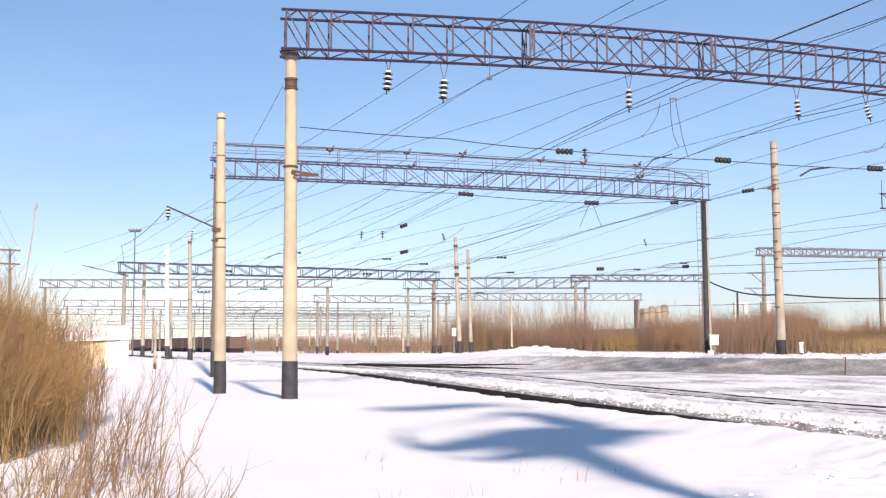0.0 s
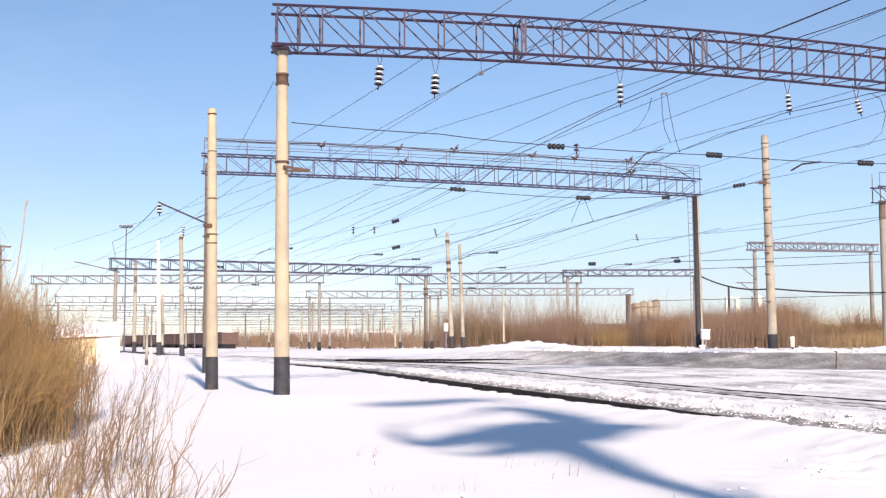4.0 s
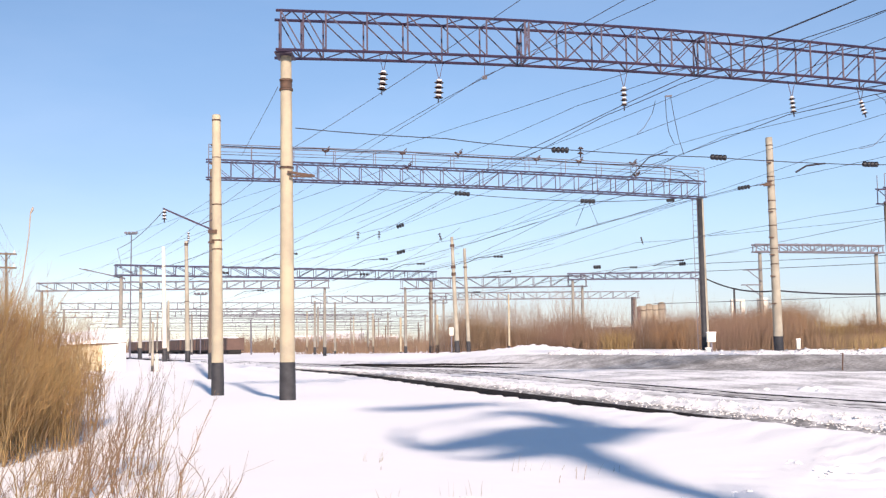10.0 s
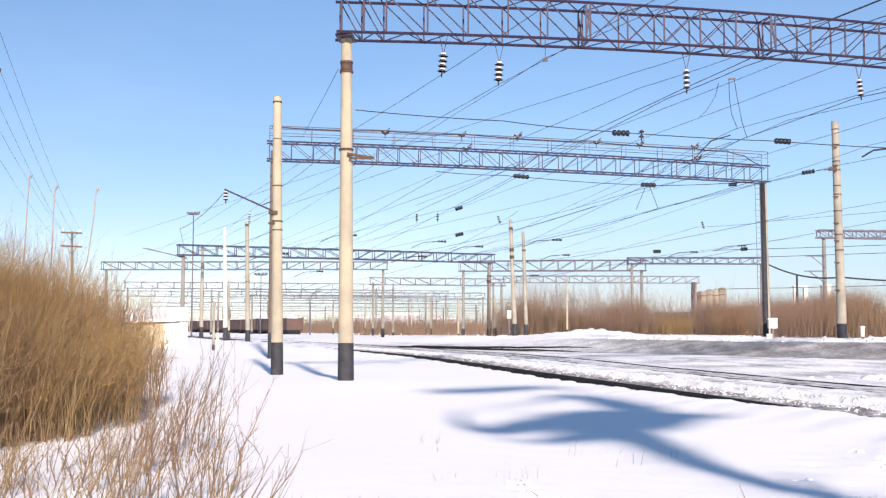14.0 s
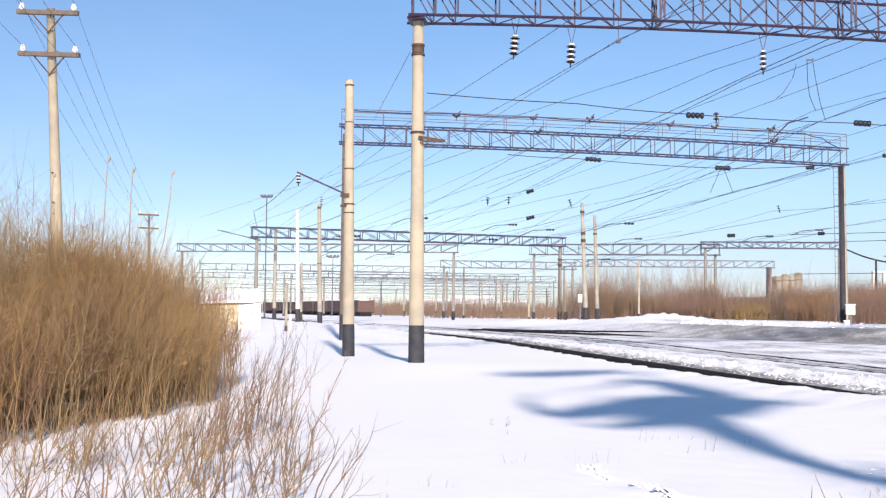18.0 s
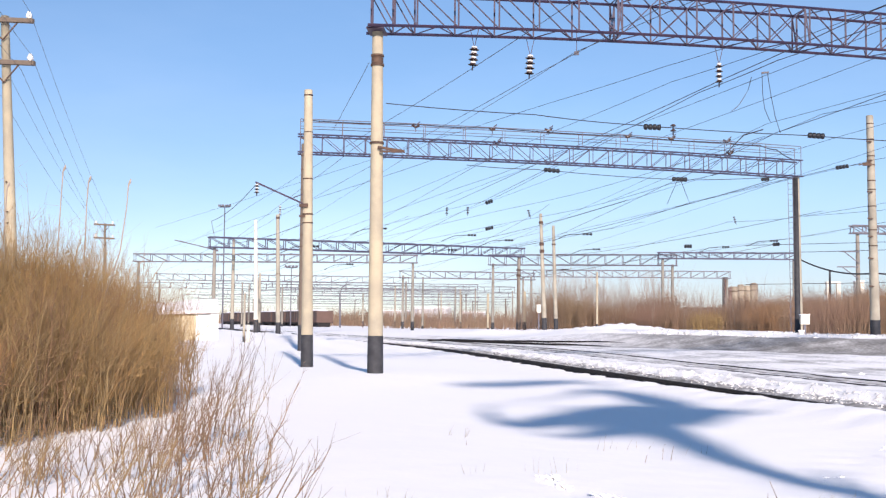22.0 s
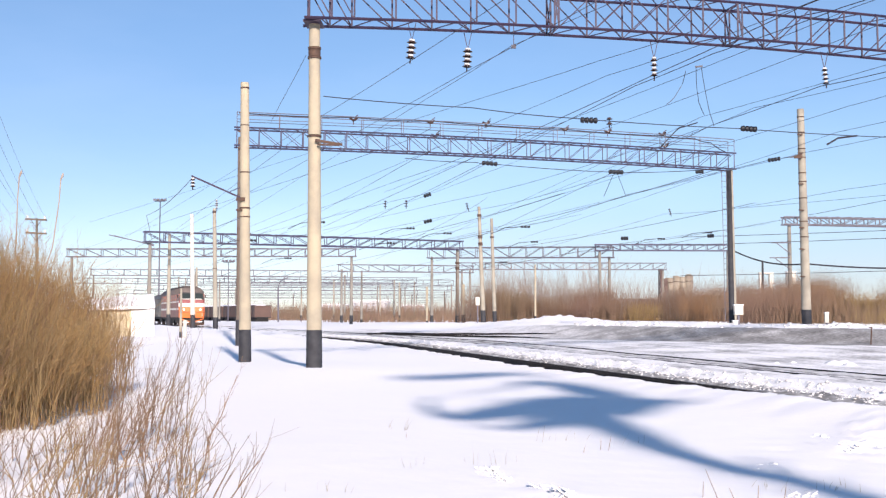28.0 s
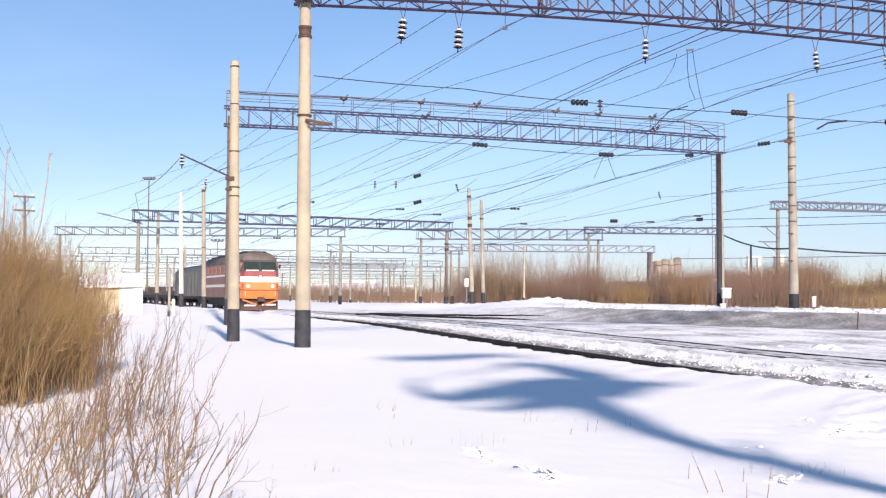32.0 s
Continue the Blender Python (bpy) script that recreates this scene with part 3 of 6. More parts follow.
def gantry_railed():
    th = thing("gantry", "portal gantry with blue-grey lattice beam and a railed walkway", "gantry", group="railway portal gantries")
    mast_parts(th, -12.05, 49.2, 10.9, 0.21, 0.15, TIMBER_D, z=0.25, lean=(-0.05, 0))
    mast_parts(th, 15.95, 56.1, 9.40, 0.22, 0.185, CONCRETE_OLD, z=1.0, lean=(-0.08, 0), foot=0.0)
    # twin channel of the right-hand mast, with its ladder
    m = Mesh()
    m.tube([(15.78, 55.75, 0.9), (15.70, 55.75, 10.3)], [0.165, 0.16], 14)
    part("second_mast", m, BITUMEN, th, "dark brown steel channel mast", smooth=True)
    lad = Mesh()
    for dx in (-0.18, 0.1):
        lad.bar((15.56 + dx, 55.7, 1.2), (15.45 + dx, 55.7, 10.3), 0.03)
    for k in range(27):
        lad.bar((15.38 - 0.004 * k, 55.7, 1.4 + k * 0.33), (15.66 - 0.004 * k, 55.7, 1.4 + k * 0.33), 0.02)
    part("ladder", lad, STEEL_GREY, th)
    a, b = Vector((-12.3, 49.14, 10.64)), Vector((16.0, 56.2, 10.42))
    truss_parts(th, a, b, 0.96, 0.70, 1.16, STEEL_BLUE, 0.062, 0.12)
    # walkway railing
    n = 13
    lines = {sd: [] for sd in (-0.36, 0.36)}
    for i in range(n + 1):
        s = i / n
        c = a.lerp(b, s) + Vector((0, 0, 0.98 + 0.12 * 4 * s * (1 - s)))
        for sd in (-0.36, 0.36):
            o = c + Vector((-0.24 * sd, 0.97 * sd, 0))
            part("railing_post", Mesh().bar(o, o + Vector((0, 0, 0.8)), 0.035), STEEL_GREY, th)
            lines[sd].append(o)
    for sd in lines:
        part("top_rail", Mesh().tube([o + Vector((0, 0, 0.8)) for o in lines[sd]], 0.026, 6), STEEL_GREY, th)
        part("middle_rail", Mesh().tube([o + Vector((0, 0, 0.42)) for o in lines[sd]], 0.018, 6), STEEL_GREY, th)


def gantry_far(p, q, zb, left_h, right_h, truss=1.0, steel=None, panel=2.2, left=True, right=True, material=None, r=0.22):
    th = thing("gantry", "distant portal gantry, grey lattice beam on slender masts", "gantry", group="railway portal gantries")
    (px, py), (qx, qy) = p, q
    if left:
        mast_parts(th, px, py, left_h, r, r * 0.75, material or CONCRETE_GREY)
    if right:
        mast_parts(th, qx, qy, right_h, r, r * 0.75, material or CONCRETE_GREY)
    d = Vector((qx - px, qy - py, 0)).normalized() * 0.5
    truss_parts(th, (px - d.x, py - d.y, zb[0]), (qx + d.x, qy + d.y, zb[1]), truss, 0.7, panel, steel or STEEL_GREY, 0.10, 0.1, fine=False)


gantry_near()
gantry_railed()

# farther gantries over the yard, near to far
gantry_far((-31.5, 91.7), (-1.1, 110.0), (8.9, 9.4), 8.7, 8.9, 1.0, STEEL_BLUE, 1.9)
gantry_far((-51.0, 119.0), (-15.05, 120.9), (9.15, 9.3), 8.9, 8.9, 1.0, STEEL_GREY, 2.2)
gantry_far((-4.76, 126.0), (18.16, 118.8), (9.4, 9.0), 9.1, 8.1, 1.35, STEEL_GREY, 2.2)
gantry_far((-0.9, 165.0), (35.5, 169.0), (9.75, 9.9), 9.3, 8.8, 1.2, STEEL_GREY, 2.4)
gantry_far((16.94, 118.8), (33.2, 118.8), (9.9, 9.85), 8.9, 8.8, 0.75, STEEL_BLUE, 1.6)
gantry_far((30.12, 87.2), (41.64, 88.4), (10.12, 10.0), 9.0, 8.9, 0.68, STEEL_GREY, 1.1, material=CONCRETE_GREY)
gantry_far((-72.0, 178.0), (-24.5, 186.0), (9.3, 9.3), 9.2, 9.2, 1.2, STEEL_GREY, 3.0)
gantry_far((-96.0, 225.0), (-4.0, 240.0), (9.4, 9.4), 9.3, 9.3, 1.3, STEEL_GREY, 4.0)
gantry_far((-99.0, 288.0), (3.0, 300.0), (9.6, 9.6), 9.4, 9.4, 1.4, STEEL_GREY, 5.0)
gantry_far((-132.0, 350.0), (-20.0, 368.0), (9.8, 9.8), 9.6, 9.6, 1.5, STEEL_GREY, 6.0)
gantry_far((-70.0, 262.0), (-18.0, 270.0), (9.5, 9.5), 9.4, 9.4, 1.3, STEEL_GREY, 4.0)
gantry_far((-60.0, 205.0), (-12.0, 212.0), (9.0, 9.0), 8.9, 8.9, 1.2, STEEL_GREY, 3.4)
gantry_far((-150.0, 420.0), (-10.0, 440.0), (9.8, 9.8), 9.6, 9.6, 1.6, STEEL_GREY, 7.0)
gantry_far((-20.0, 148.0), (0.5, 152.0), (8.6, 8.6), 8.5, 8.5, 1.1, STEEL_GREY, 2.4)


def gantry_twin():
    """The twin-masted gantry with a railed head on the far right."""
    th = thing("gantry", "twin-masted gantry head with railings and pale concrete masts", "gantry", group="railway portal gantries")
    for x in (30.1, 30.75):
        mast_parts(th, x, 62.0, 9.9, 0.24, 0.2, CONCRETE_GREY, foot=0.0)
        part("mast_cap", Mesh().tube([(x, 62, 9.7), (x, 62, 10.85)], 0.22, 14), TIMBER_D, th, "dark brown mast head", smooth=True)
    a, b = Vector((29.7, 61.9, 10.85)), Vector((58.0, 68.8, 10.85))
    truss_parts(th, a, b, 1.0, 0.75, 1.3, STEEL, 0.07, fine=False)
    for i in range(8):
        for sd in (-0.36, 0.36):
            o = a.lerp(b, i / 8) + Vector((-0.24 * sd, 0.97 * sd, 1.0))
            part("railing_post", Mesh().bar(o, o + Vector((0, 0, 0.95)), 0.04), STEEL_GREY, th)
    part("top_rail", Mesh().bar(a + Vector((0.08, -0.35, 1.95)), b + Vector((0.08, -0.35, 1.95)), 0.045), STEEL_GREY, th)


gantry_twin()


# ---- single masts ----
def lone_mast(x, y, height, label, r0=0.21, r1=0.145, **kw):
    th = thing("catenary_mast", label, "mast", group="single catenary masts")
    mast_parts(th, x, y, height, r0, r1, **kw)
    return th


m2 = lone_mast(-7.63, 31.95, 9.72, "sunlit concrete mast with black foot and steel bracket arm", lean=(-0.11, 0), z=0.0,
               bands=((9.5, 0.012, 0.05), (8.2, 0.006, 0.03), (6.55, 0.010, 0.04), (5.3, 0.012, 0.05), (5.0, 0.008, 0.04)))
part("bracket_arm", Mesh().bar((-7.75, 31.9, 5.65), (-9.55, 31.9, 6.45), 0.06).bar((-7.7, 31.9, 6.1), (-8.2, 31.9, 5.9), 0.03), STEEL, m2, "tilted steel bracket arm")
part("bracket_foot", Mesh().box((-7.8, 31.85, 5.62), (0.3, 0.25, 0.12)), RUST, m2)
part("step_iron", Mesh().box((-7.85, 31.85, 5.25), (0.22, 0.2, 0.06)), RUST, m2)
for h in (8.0, 7.4, 6.9, 4.6, 4.2):
    part("step_iron", Mesh().bar((-7.78, 31.9, h), (-7.95, 31.9, h), 0.04), RUST, m2)
m3 = lone_mast(17.36, 47.9, 11.15, "weathered concrete mast with black foot, steel clamps up its height", r0=0.24, r1=0.175, z=1.12, lean=(-0.13, 0), foot=0.8, material=CONCRETE_OLD,
               bands=tuple((h, 0.012, 0.05) for h in (10.7, 9.9, 9.05, 8.6, 7.8, 7.35, 6.5, 5.3, 4.5)))
for h in (10.9, 9.95, 8.35, 7.0, 6.1, 5.0, 3.6):
    part("step_iron", Mesh().bar((17.24, 47.7, h), (16.98, 47.7, h + 0.02), 0.06), RUST, m3)
part("arm", Mesh().bar((16.8, 47.7, 9.75), (17.2, 47.7, 9.75), 0.14).bar((16.6, 47.7, 9.72), (17.2, 47.7, 9.9), 0.06), RUST, m3)
lone_mast(-23.74, 80.3, 9.9, "whitewashed slender mast with black foot", material=WHITEWASH, lean=(-0.22, 0))
lone_mast(-21.06, 77.7, 10.3, lean=(-0.22, 0), label="concrete mast carrying an insulator on its head", material=CONCRETE_OLD, bands=((5.2, 0.03, 0.06), (9.9, 0.02, 0.2)))
lone_mast(-30.88, 95.8, 9.5, "pale concrete mast near the freight wagons", material=CONCRETE_OLD)
lone_mast(1.59, 89.9, 11.2, "pale concrete mast with a signal box plate", material=CONCRETE_OLD, r0=0.24, bands=((10.2, 0.06, 0.25), (8.1, 0.05, 0.3), (7.4, 0.05, 0.3)), lean=(-0.42, 0))
lone_mast(2.83, 94.7, 10.6, "pale concrete mast with a bracket", material=CONCRETE_OLD, bands=((8.6, 0.05, 0.15),), lean=(-0.32, 0))

lone_mast(-1.14, 110.0, 8.8, "dark weathered mast with clamps in the yard", material=TIMBER_D, bands=((6.5, 0.08, 0.3), (7.2, 0.1, 0.2)), r0=0.25)
lone_mast(-0.41, 112.0, 4.8, "short pale mast in the yard", material=CONCRETE)
lone_mast(-4.95, 115.0, 4.7, "short pale post in a snow drift", material=CONCRETE, r0=0.12, foot=0.5)
lone_mast(6.6, 90.0, 5.5, "slim pale post in a snow heap", material=CONCRETE, r0=0.10, r1=0.08, foot=0.5)
lone_mast(-33.9, 190.0, 7.0, "distant pale concrete mast in the yard", r0=0.2, material=CONCRETE_OLD)
lone_mast(-18.7, 200.0, 7.8, "distant pale concrete mast in the yard", r0=0.2, material=CONCRETE_OLD)
lone_mast(-25.1, 175.0, 7.9, "distant pale concrete mast in the yard", r0=0.2, material=CONCRETE_OLD)
lone_mast(-13.3, 170.0, 7.6, "distant pale concrete mast in the yard", r0=0.2, material=CONCRETE_GREY)
lone_mast(-12.0, 165.0, 7.0, "distant pale concrete mast in the yard", r0=0.2, material=CONCRETE_OLD)
lone_mast(30.95, 150.0, 8.1, "dark mast before the thicket", material=BITUMEN, r0=0.24)
lone_mast(44.3, 140.0, 8.6, "dark mast above the thicket", material=BITUMEN, r0=0.22)
lone_mast(-38.0, 130.0, 8.2, "distant pale concrete mast in the yard", r0=0.2, material=CONCRETE_OLD)
lone_mast(-44.0, 150.0, 8.4, "distant pale concrete mast in the yard", r0=0.2, material=CONCRETE_GREY)


rngm = random.Random(5)
for k in range(16):
    y = rngm.uniform(140, 330)
    x = -y * rngm.uniform(0.02, 0.33)
    lone_mast(x, y, rngm.uniform(7.0, 9.5), "distant pale concrete mast in the yard", r0=0.2, material=(CONCRETE_GREY, CONCRETE_GREY, TIMBER_D)[k % 3], foot=0.5)


def lamp_tower(x, y, h, w, r, label):
    th = thing("lamp_tower", label, "lamp tower", group="yard lamp towers")
    z = gz(x, y)
    part("pole", Mesh().tube([(x, y, z - 0.5), (x, y, z + h)], [r, r * 0.5], 8), STEEL_GREY, th, smooth=True)
    part("crossarm", Mesh().bar((x - w, y, z + h), (x + w, y, z + h), 0.14), STEEL_GREY, th)
    for dx in (-w, -w * 0.35, w * 0.35, w):
        part("floodlight", Mesh().box((x + dx, y - 0.15, z + h + 0.25), (0.5, 0.4, 0.35), taper=0.8), STEEL_GREY, th)


lamp_tower(-53.3, 160.0, 21.3, 0.9, 0.16, "tall thin grey lamp tower with a floodlight head")
lamp_tower(-43.8, 170.0, 10.9, 1.0, 0.12, "grey lamp post with a pair of floodlights")


def bent_lamp():
    th = thing("street_lamp", "grey lamp post with a bent arm", "street lamp")
    pts = [(-32.5, 160, -0.5), (-32.6, 160, 6.3), (-32.3, 160, 7.4), (-31.6, 160, 7.9)]
    part("pole", Mesh().tube(pts, [0.16, 0.13, 0.11, 0.1], 8), STEEL_GREY, th)
    part("lamp_head", Mesh().box((-31.3, 160, 7.95), (1.0, 0.4, 0.2), taper=0.7), STEEL_GREY, th)


bent_lamp()


def telegraph_pole(top, base, arms, label, arm_half, thick):
    """A pole with two timber crossarms, braces and white pin insulators."""
    th = thing("telegraph_pole", label, "telegraph pole", group="telegraph poles")
    top, base = Vector(top), Vector(base)
    base.z = gz(base.x, base.y) - 0.5
    d = (top - base).normalized()
    part("pole", Mesh().tube([base, base.lerp(top, 0.5), top + d * 0.05], [thick * 1.25, thick, thick * 0.72], 16), CONCRETE if thick > 0.14 else CONCRETE_GREY, th, smooth=True)
    for k, drop in enumerate(arms):
        c = top - d * drop + Vector((0, -thick, 0))
        ax = Vector((1, 0, -0.045))
        part("crossarm", Mesh().bar(c - ax * arm_half, c + ax * arm_half, 0.16, 0.13), TIMBER_D, th, "dark timber crossarm")
        for sg in (-1, 1):
            part("brace", Mesh().bar(c + ax * arm_half * 0.55 * sg, c - d * 0.62, 0.035), RUST, th)
            e = c + ax * (arm_half - 0.14) * sg
            part("pin_insulator", Mesh().tube([e + Vector((0, 0, 0.07)), e + Vector((0, 0, 0.12)), e + Vector((0, 0, 0.2)), e + Vector((0, 0, 0.28))], [0.03, 0.1, 0.085, 0.05], 10), PORCELAIN_W, th, "white porcelain insulator", smooth=True)
    for h in (0.30, 0.36, 0.44, 0.47, 0.55):
        p = base.lerp(top, h)
        part("bolt", Mesh().bar(p + Vector((0, -thick * 1.25, 0)), p + Vector((0, -thick * 0.8, 0)), 0.035), RUST, th)
    return th


telegraph_pole((-15.95, 27.0, 10.75), (-15.25, 27.0, 0.1), (0.12, 1.42), "tall pale telegraph pole with two dark timber crossarms", 0.98, 0.165)
telegraph_pole((-33.22, 71.0, 9.05), (-33.0, 71.0, 0.1), (0.06, 1.12), "distant telegraph pole with two dark crossarms", 0.82, 0.12)


def white_box(x, y, z, w, h, label):
    th = thing("signal_box", label, "signal box", group="white trackside boxes")
    part("case", Mesh().box((x, y, z), (w, w * 0.6, h)), WHITEWASH, th)
    part("lid", Mesh().box((x, y, z + h / 2 + 0.02), (w * 1.1, w * 0.7, 0.05)), SNOW_CLEAN, th)
    part("stand", Mesh().bar((x, y, gz(x, y) - 0.3), (x, y, z - h / 2), 0.12), STEEL_GREY, th)


white_box(15.95, 55.0, 1.95, 0.5, 0.55, "white signal box on a stand beside the gantry mast")
white_box(15.75, 55.0, 1.15, 0.3, 0.3, "small white box in the snow at a mast foot")
white_box(1.03, 89.5, 2.95, 0.4, 0.7, "pale box on a post beside a mast")
white_box(18.6, 48.5, 1.5, 0.2, 0.5, "small white marker post in the snow")
lone_mast(-20.38, 66.0, 3.5, "slim grey marker pole standing in the snow", material=CONCRETE_OLD, r0=0.10, r1=0.08, foot=0.4)
lone_mast(-20.08, 66.0, 1.25, "short whitewashed marker post standing in the snow", material=WHITEWASH, r0=0.13, r1=0.12, foot=0.0)
stick = thing("marker_stick", "thin dark stick standing in the grey snow bank", "stick")
part("shaft", Mesh().tube([(17.25, 40.2, 0.0), (17.32, 40.2, 1.12)], 0.03, 6), RUST, stick)
part("tip", Mesh().box((17.27, 40.2, 1.12), (0.14, 0.05, 0.04)), RUST, stick)


# ---- insulators and wires ----
def insulator(x, y, z, length=0.55, discs=4, r=0.13, tilt=(0.0, 0.0), hanger=0.0, white=True, label="hanging string of glazed disc insulators", n=12):
    """A string of discs that hangs from (x, y, z); tilt: sideways metres at its lower end."""
    th = thing("insulator_string", label, "insulator", group="insulator strings")
    top = Vector((x, y, z))
    d = Vector((tilt[0], tilt[1], -length)).normalized()
    if hanger:
        part("hanger", Mesh().bar(top + Vector((-0.12, 0, hanger)), top, 0.02).bar(top + Vector((0.12, 0, hanger)), top, 0.02), STEEL, th)
    part("rod", Mesh().tube([top, top + d * length * 1.12], 0.022, 6), WIRE, th)
    step = length / discs
    for i in range(discs):
        c = top + d * (step * (i + 0.35))
        m = Mesh().tube([c - d * step * 0.30, c - d * step * 0.12, c + d * step * 0.02, c + d * step * 0.10], [r * 0.42, r * 0.62, r, r * 0.82], n)
        cap = part("disc", m, PORCELAIN_D, th, smooth=True)
        if white:
            part("disc_glint", Mesh().tube([c - d * step * 0.62, c - d * step * 0.30], [r * 0.55, r * 0.6], n), PORCELAIN_W, cap, "pale upper cap", smooth=True)
    return th


def wire(points, r=0.009, sag=0.0, seg=10, label="dark overhead wire hung along the tracks", name="overhead_wire"):
    pts = []
    for a, b in zip(points, points[1:]):
        a, b = Vector(a), Vector(b)
        for i in range(seg):
            s = i / seg
            pts.append(a.lerp(b, s) - Vector((0, 0, sag * 4 * s * (1 - s))))
    pts.append(Vector(points[-1]))
    ob = part(name, Mesh().tube(pts, r, 5), WIRE)
    return tagged(ob, label, "wire", group="overhead wires")


def strut_insulator(a, b, r=0.12, discs=4, label="dark strain insulator in a span wire"):
    th = thing("strain_insulator", label, "insulator", group="strain insulators")
    a, b = Vector(a), Vector(b)
    part("rod", Mesh().tube([a, b], 0.02, 6), WIRE, th)
    for i in range(discs):
        c = a.lerp(b, (i + 0.5) / discs)
        d = (b - a) / discs
        part("disc", Mesh().tube([c - d * 0.45, c - d * 0.3, c + d * 0.25, c + d * 0.4], [r * 0.5, r * 0.85, r * 0.95, r * 0.5], 12), GLASS_INS, th, smooth=True)


# feeder and catenary wires over the near tracks, far end first
NEAR_WIRES = [
    ((-36.04, 95.00, 9.10), (-5.21, 34.06, 9.10), (-1.75, 27.22, 9.10), (2.06, 19.21, 9.10)),
    ((-34.27, 100.00, 9.06), (-3.32, 35.05, 9.06), (0.03, 28.02, 9.06), (4.37, 19.08, 9.06)),
    ((-28.85, 100.00, 9.80), (-1.34, 34.38, 9.80), (1.36, 27.94, 9.80), (5.66, 20.97, 9.80)),
    ((-32.77, 80.00, 9.70), (0.87, 33.85, 9.70), (4.26, 29.20, 9.70), (6.44, 26.19, 9.70)),
    ((-27.31, 100.00, 9.60), (1.42, 37.76, 9.60), (4.67, 30.72, 9.60), (7.00, 27.08, 9.60), (10.14, 20.57, 9.60)),
]
MIDDLE_WIRES = [
    ((-19.90, 100.00, 9.20), (2.50, 38.46, 9.20), (5.83, 29.31, 9.20), (8.26, 22.59, 9.20), (9.77, 19.16, 9.20)),
    ((-15.41, 100.00, 9.40), (3.09, 39.85, 9.40), (5.72, 31.30, 9.40), (7.28, 27.58, 9.40), (9.48, 23.35, 9.40), (10.74, 21.10, 9.40)),
    ((-5.38, 60.00, 9.60), (4.65, 36.65, 9.60), (8.51, 27.66, 9.60), (10.03, 23.94, 9.60), (11.04, 21.68, 9.60)),
    ((-17.45, 100.00, 9.70), (6.37, 38.87, 9.70), (10.29, 28.81, 9.70), (12.12, 23.86, 9.70)),
    ((-1.72, 90.00, 9.50), (7.47, 45.69, 9.50), (9.32, 36.77, 9.50), (13.27, 29.04, 9.50), (13.95, 27.55, 9.50)),
]
RIGHT_WIRES = [
    ((0.63, 90.00, 9.00), (8.70, 40.86, 9.00), (9.48, 36.11, 9.00), (11.39, 29.86, 9.00), (13.08, 27.51, 9.00), (13.56, 26.81, 9.00)),
    ((4.73, 60.00, 9.30), (9.87, 37.58, 9.30), (10.62, 34.31, 9.30), (13.62, 29.83, 9.30), (14.30, 28.29, 9.30)),
    ((-4.54, 90.00, 9.20), (12.48, 37.76, 9.20), (13.79, 33.74, 9.20), (15.16, 30.01, 9.20)),
    ((5.05, 90.00, 9.00), (13.20, 46.59, 9.00), (14.92, 37.43, 9.00), (16.81, 33.37, 9.00)),
    ((-3.72, 90.00, 8.60), (12.68, 44.76, 8.60), (14.42, 39.96, 8.60), (16.51, 35.83, 8.60), (17.15, 34.07, 8.60)),
]
# wires that run on under the railed gantry into the yard
YARD_WIRES = [
    ((-43.17, 130.00, 8.40), (-0.97, 54.92, 8.40), (2.83, 48.16, 8.40), (6.25, 39.74, 8.40), (8.46, 33.80, 8.40)),
    ((-48.56, 130.00, 8.40), (-3.75, 53.87, 8.40), (-1.99, 50.88, 8.40), (1.14, 40.38, 8.40), (3.14, 33.86, 8.40)),
    ((-30.23, 90.00, 8.60), (-10.55, 45.00, 8.60), (-7.17, 37.27, 8.60), (-5.33, 32.91, 8.60)),
    ((-42.90, 100.00, 8.40), (-11.46, 50.28, 8.40), (-2.53, 36.16, 8.40), (-1.29, 33.39, 8.40)),
    ((-31.18, 120.00, 8.20), (-10.22, 61.29, 8.20), (-2.24, 38.94, 8.20), (-1.19, 36.03, 8.20)),
    ((-39.34, 120.00, 8.30), (-3.16, 45.33, 8.30), (-0.34, 39.51, 8.30), (1.34, 35.82, 8.30)),
    ((-39.85, 130.00, 8.10), (-0.14, 58.27, 8.10), (3.37, 51.93, 8.10), (6.54, 43.33, 8.10), (9.89, 36.87, 8.10)),
    ((3.27, 110.00, 8.00), (10.45, 69.54, 8.00), (12.40, 58.55, 8.00), (15.46, 56.60, 8.00), (19.24, 47.01, 8.00), (21.31, 42.51, 8.00)),
    ((16.16, 55.38, 8.00), (23.85, 47.62, 8.00)),
    ((-15.94, 130.00, 7.80), (-3.12, 69.33, 7.80), (0.04, 54.37, 7.80), (1.07, 48.59, 7.80)),
]

for k, pts in enumerate(NEAR_WIRES + MIDDLE_WIRES + RIGHT_WIRES):
    wire(pts, 0.013 if k in (5, 6, 10) else 0.009, 0.02, 6)
for pts in YARD_WIRES:
    wire(pts, 0.010, 0.03, 6, "thin feeder wire running into the yard")
wire([(-4.59, 26.2, 9.06), (-6.12, 30.0, 8.48), (-6.87, 32.0, 8.28)], 0.008, 0.02, 5, "thin stay wire from the gantry mast", "stay_wire")

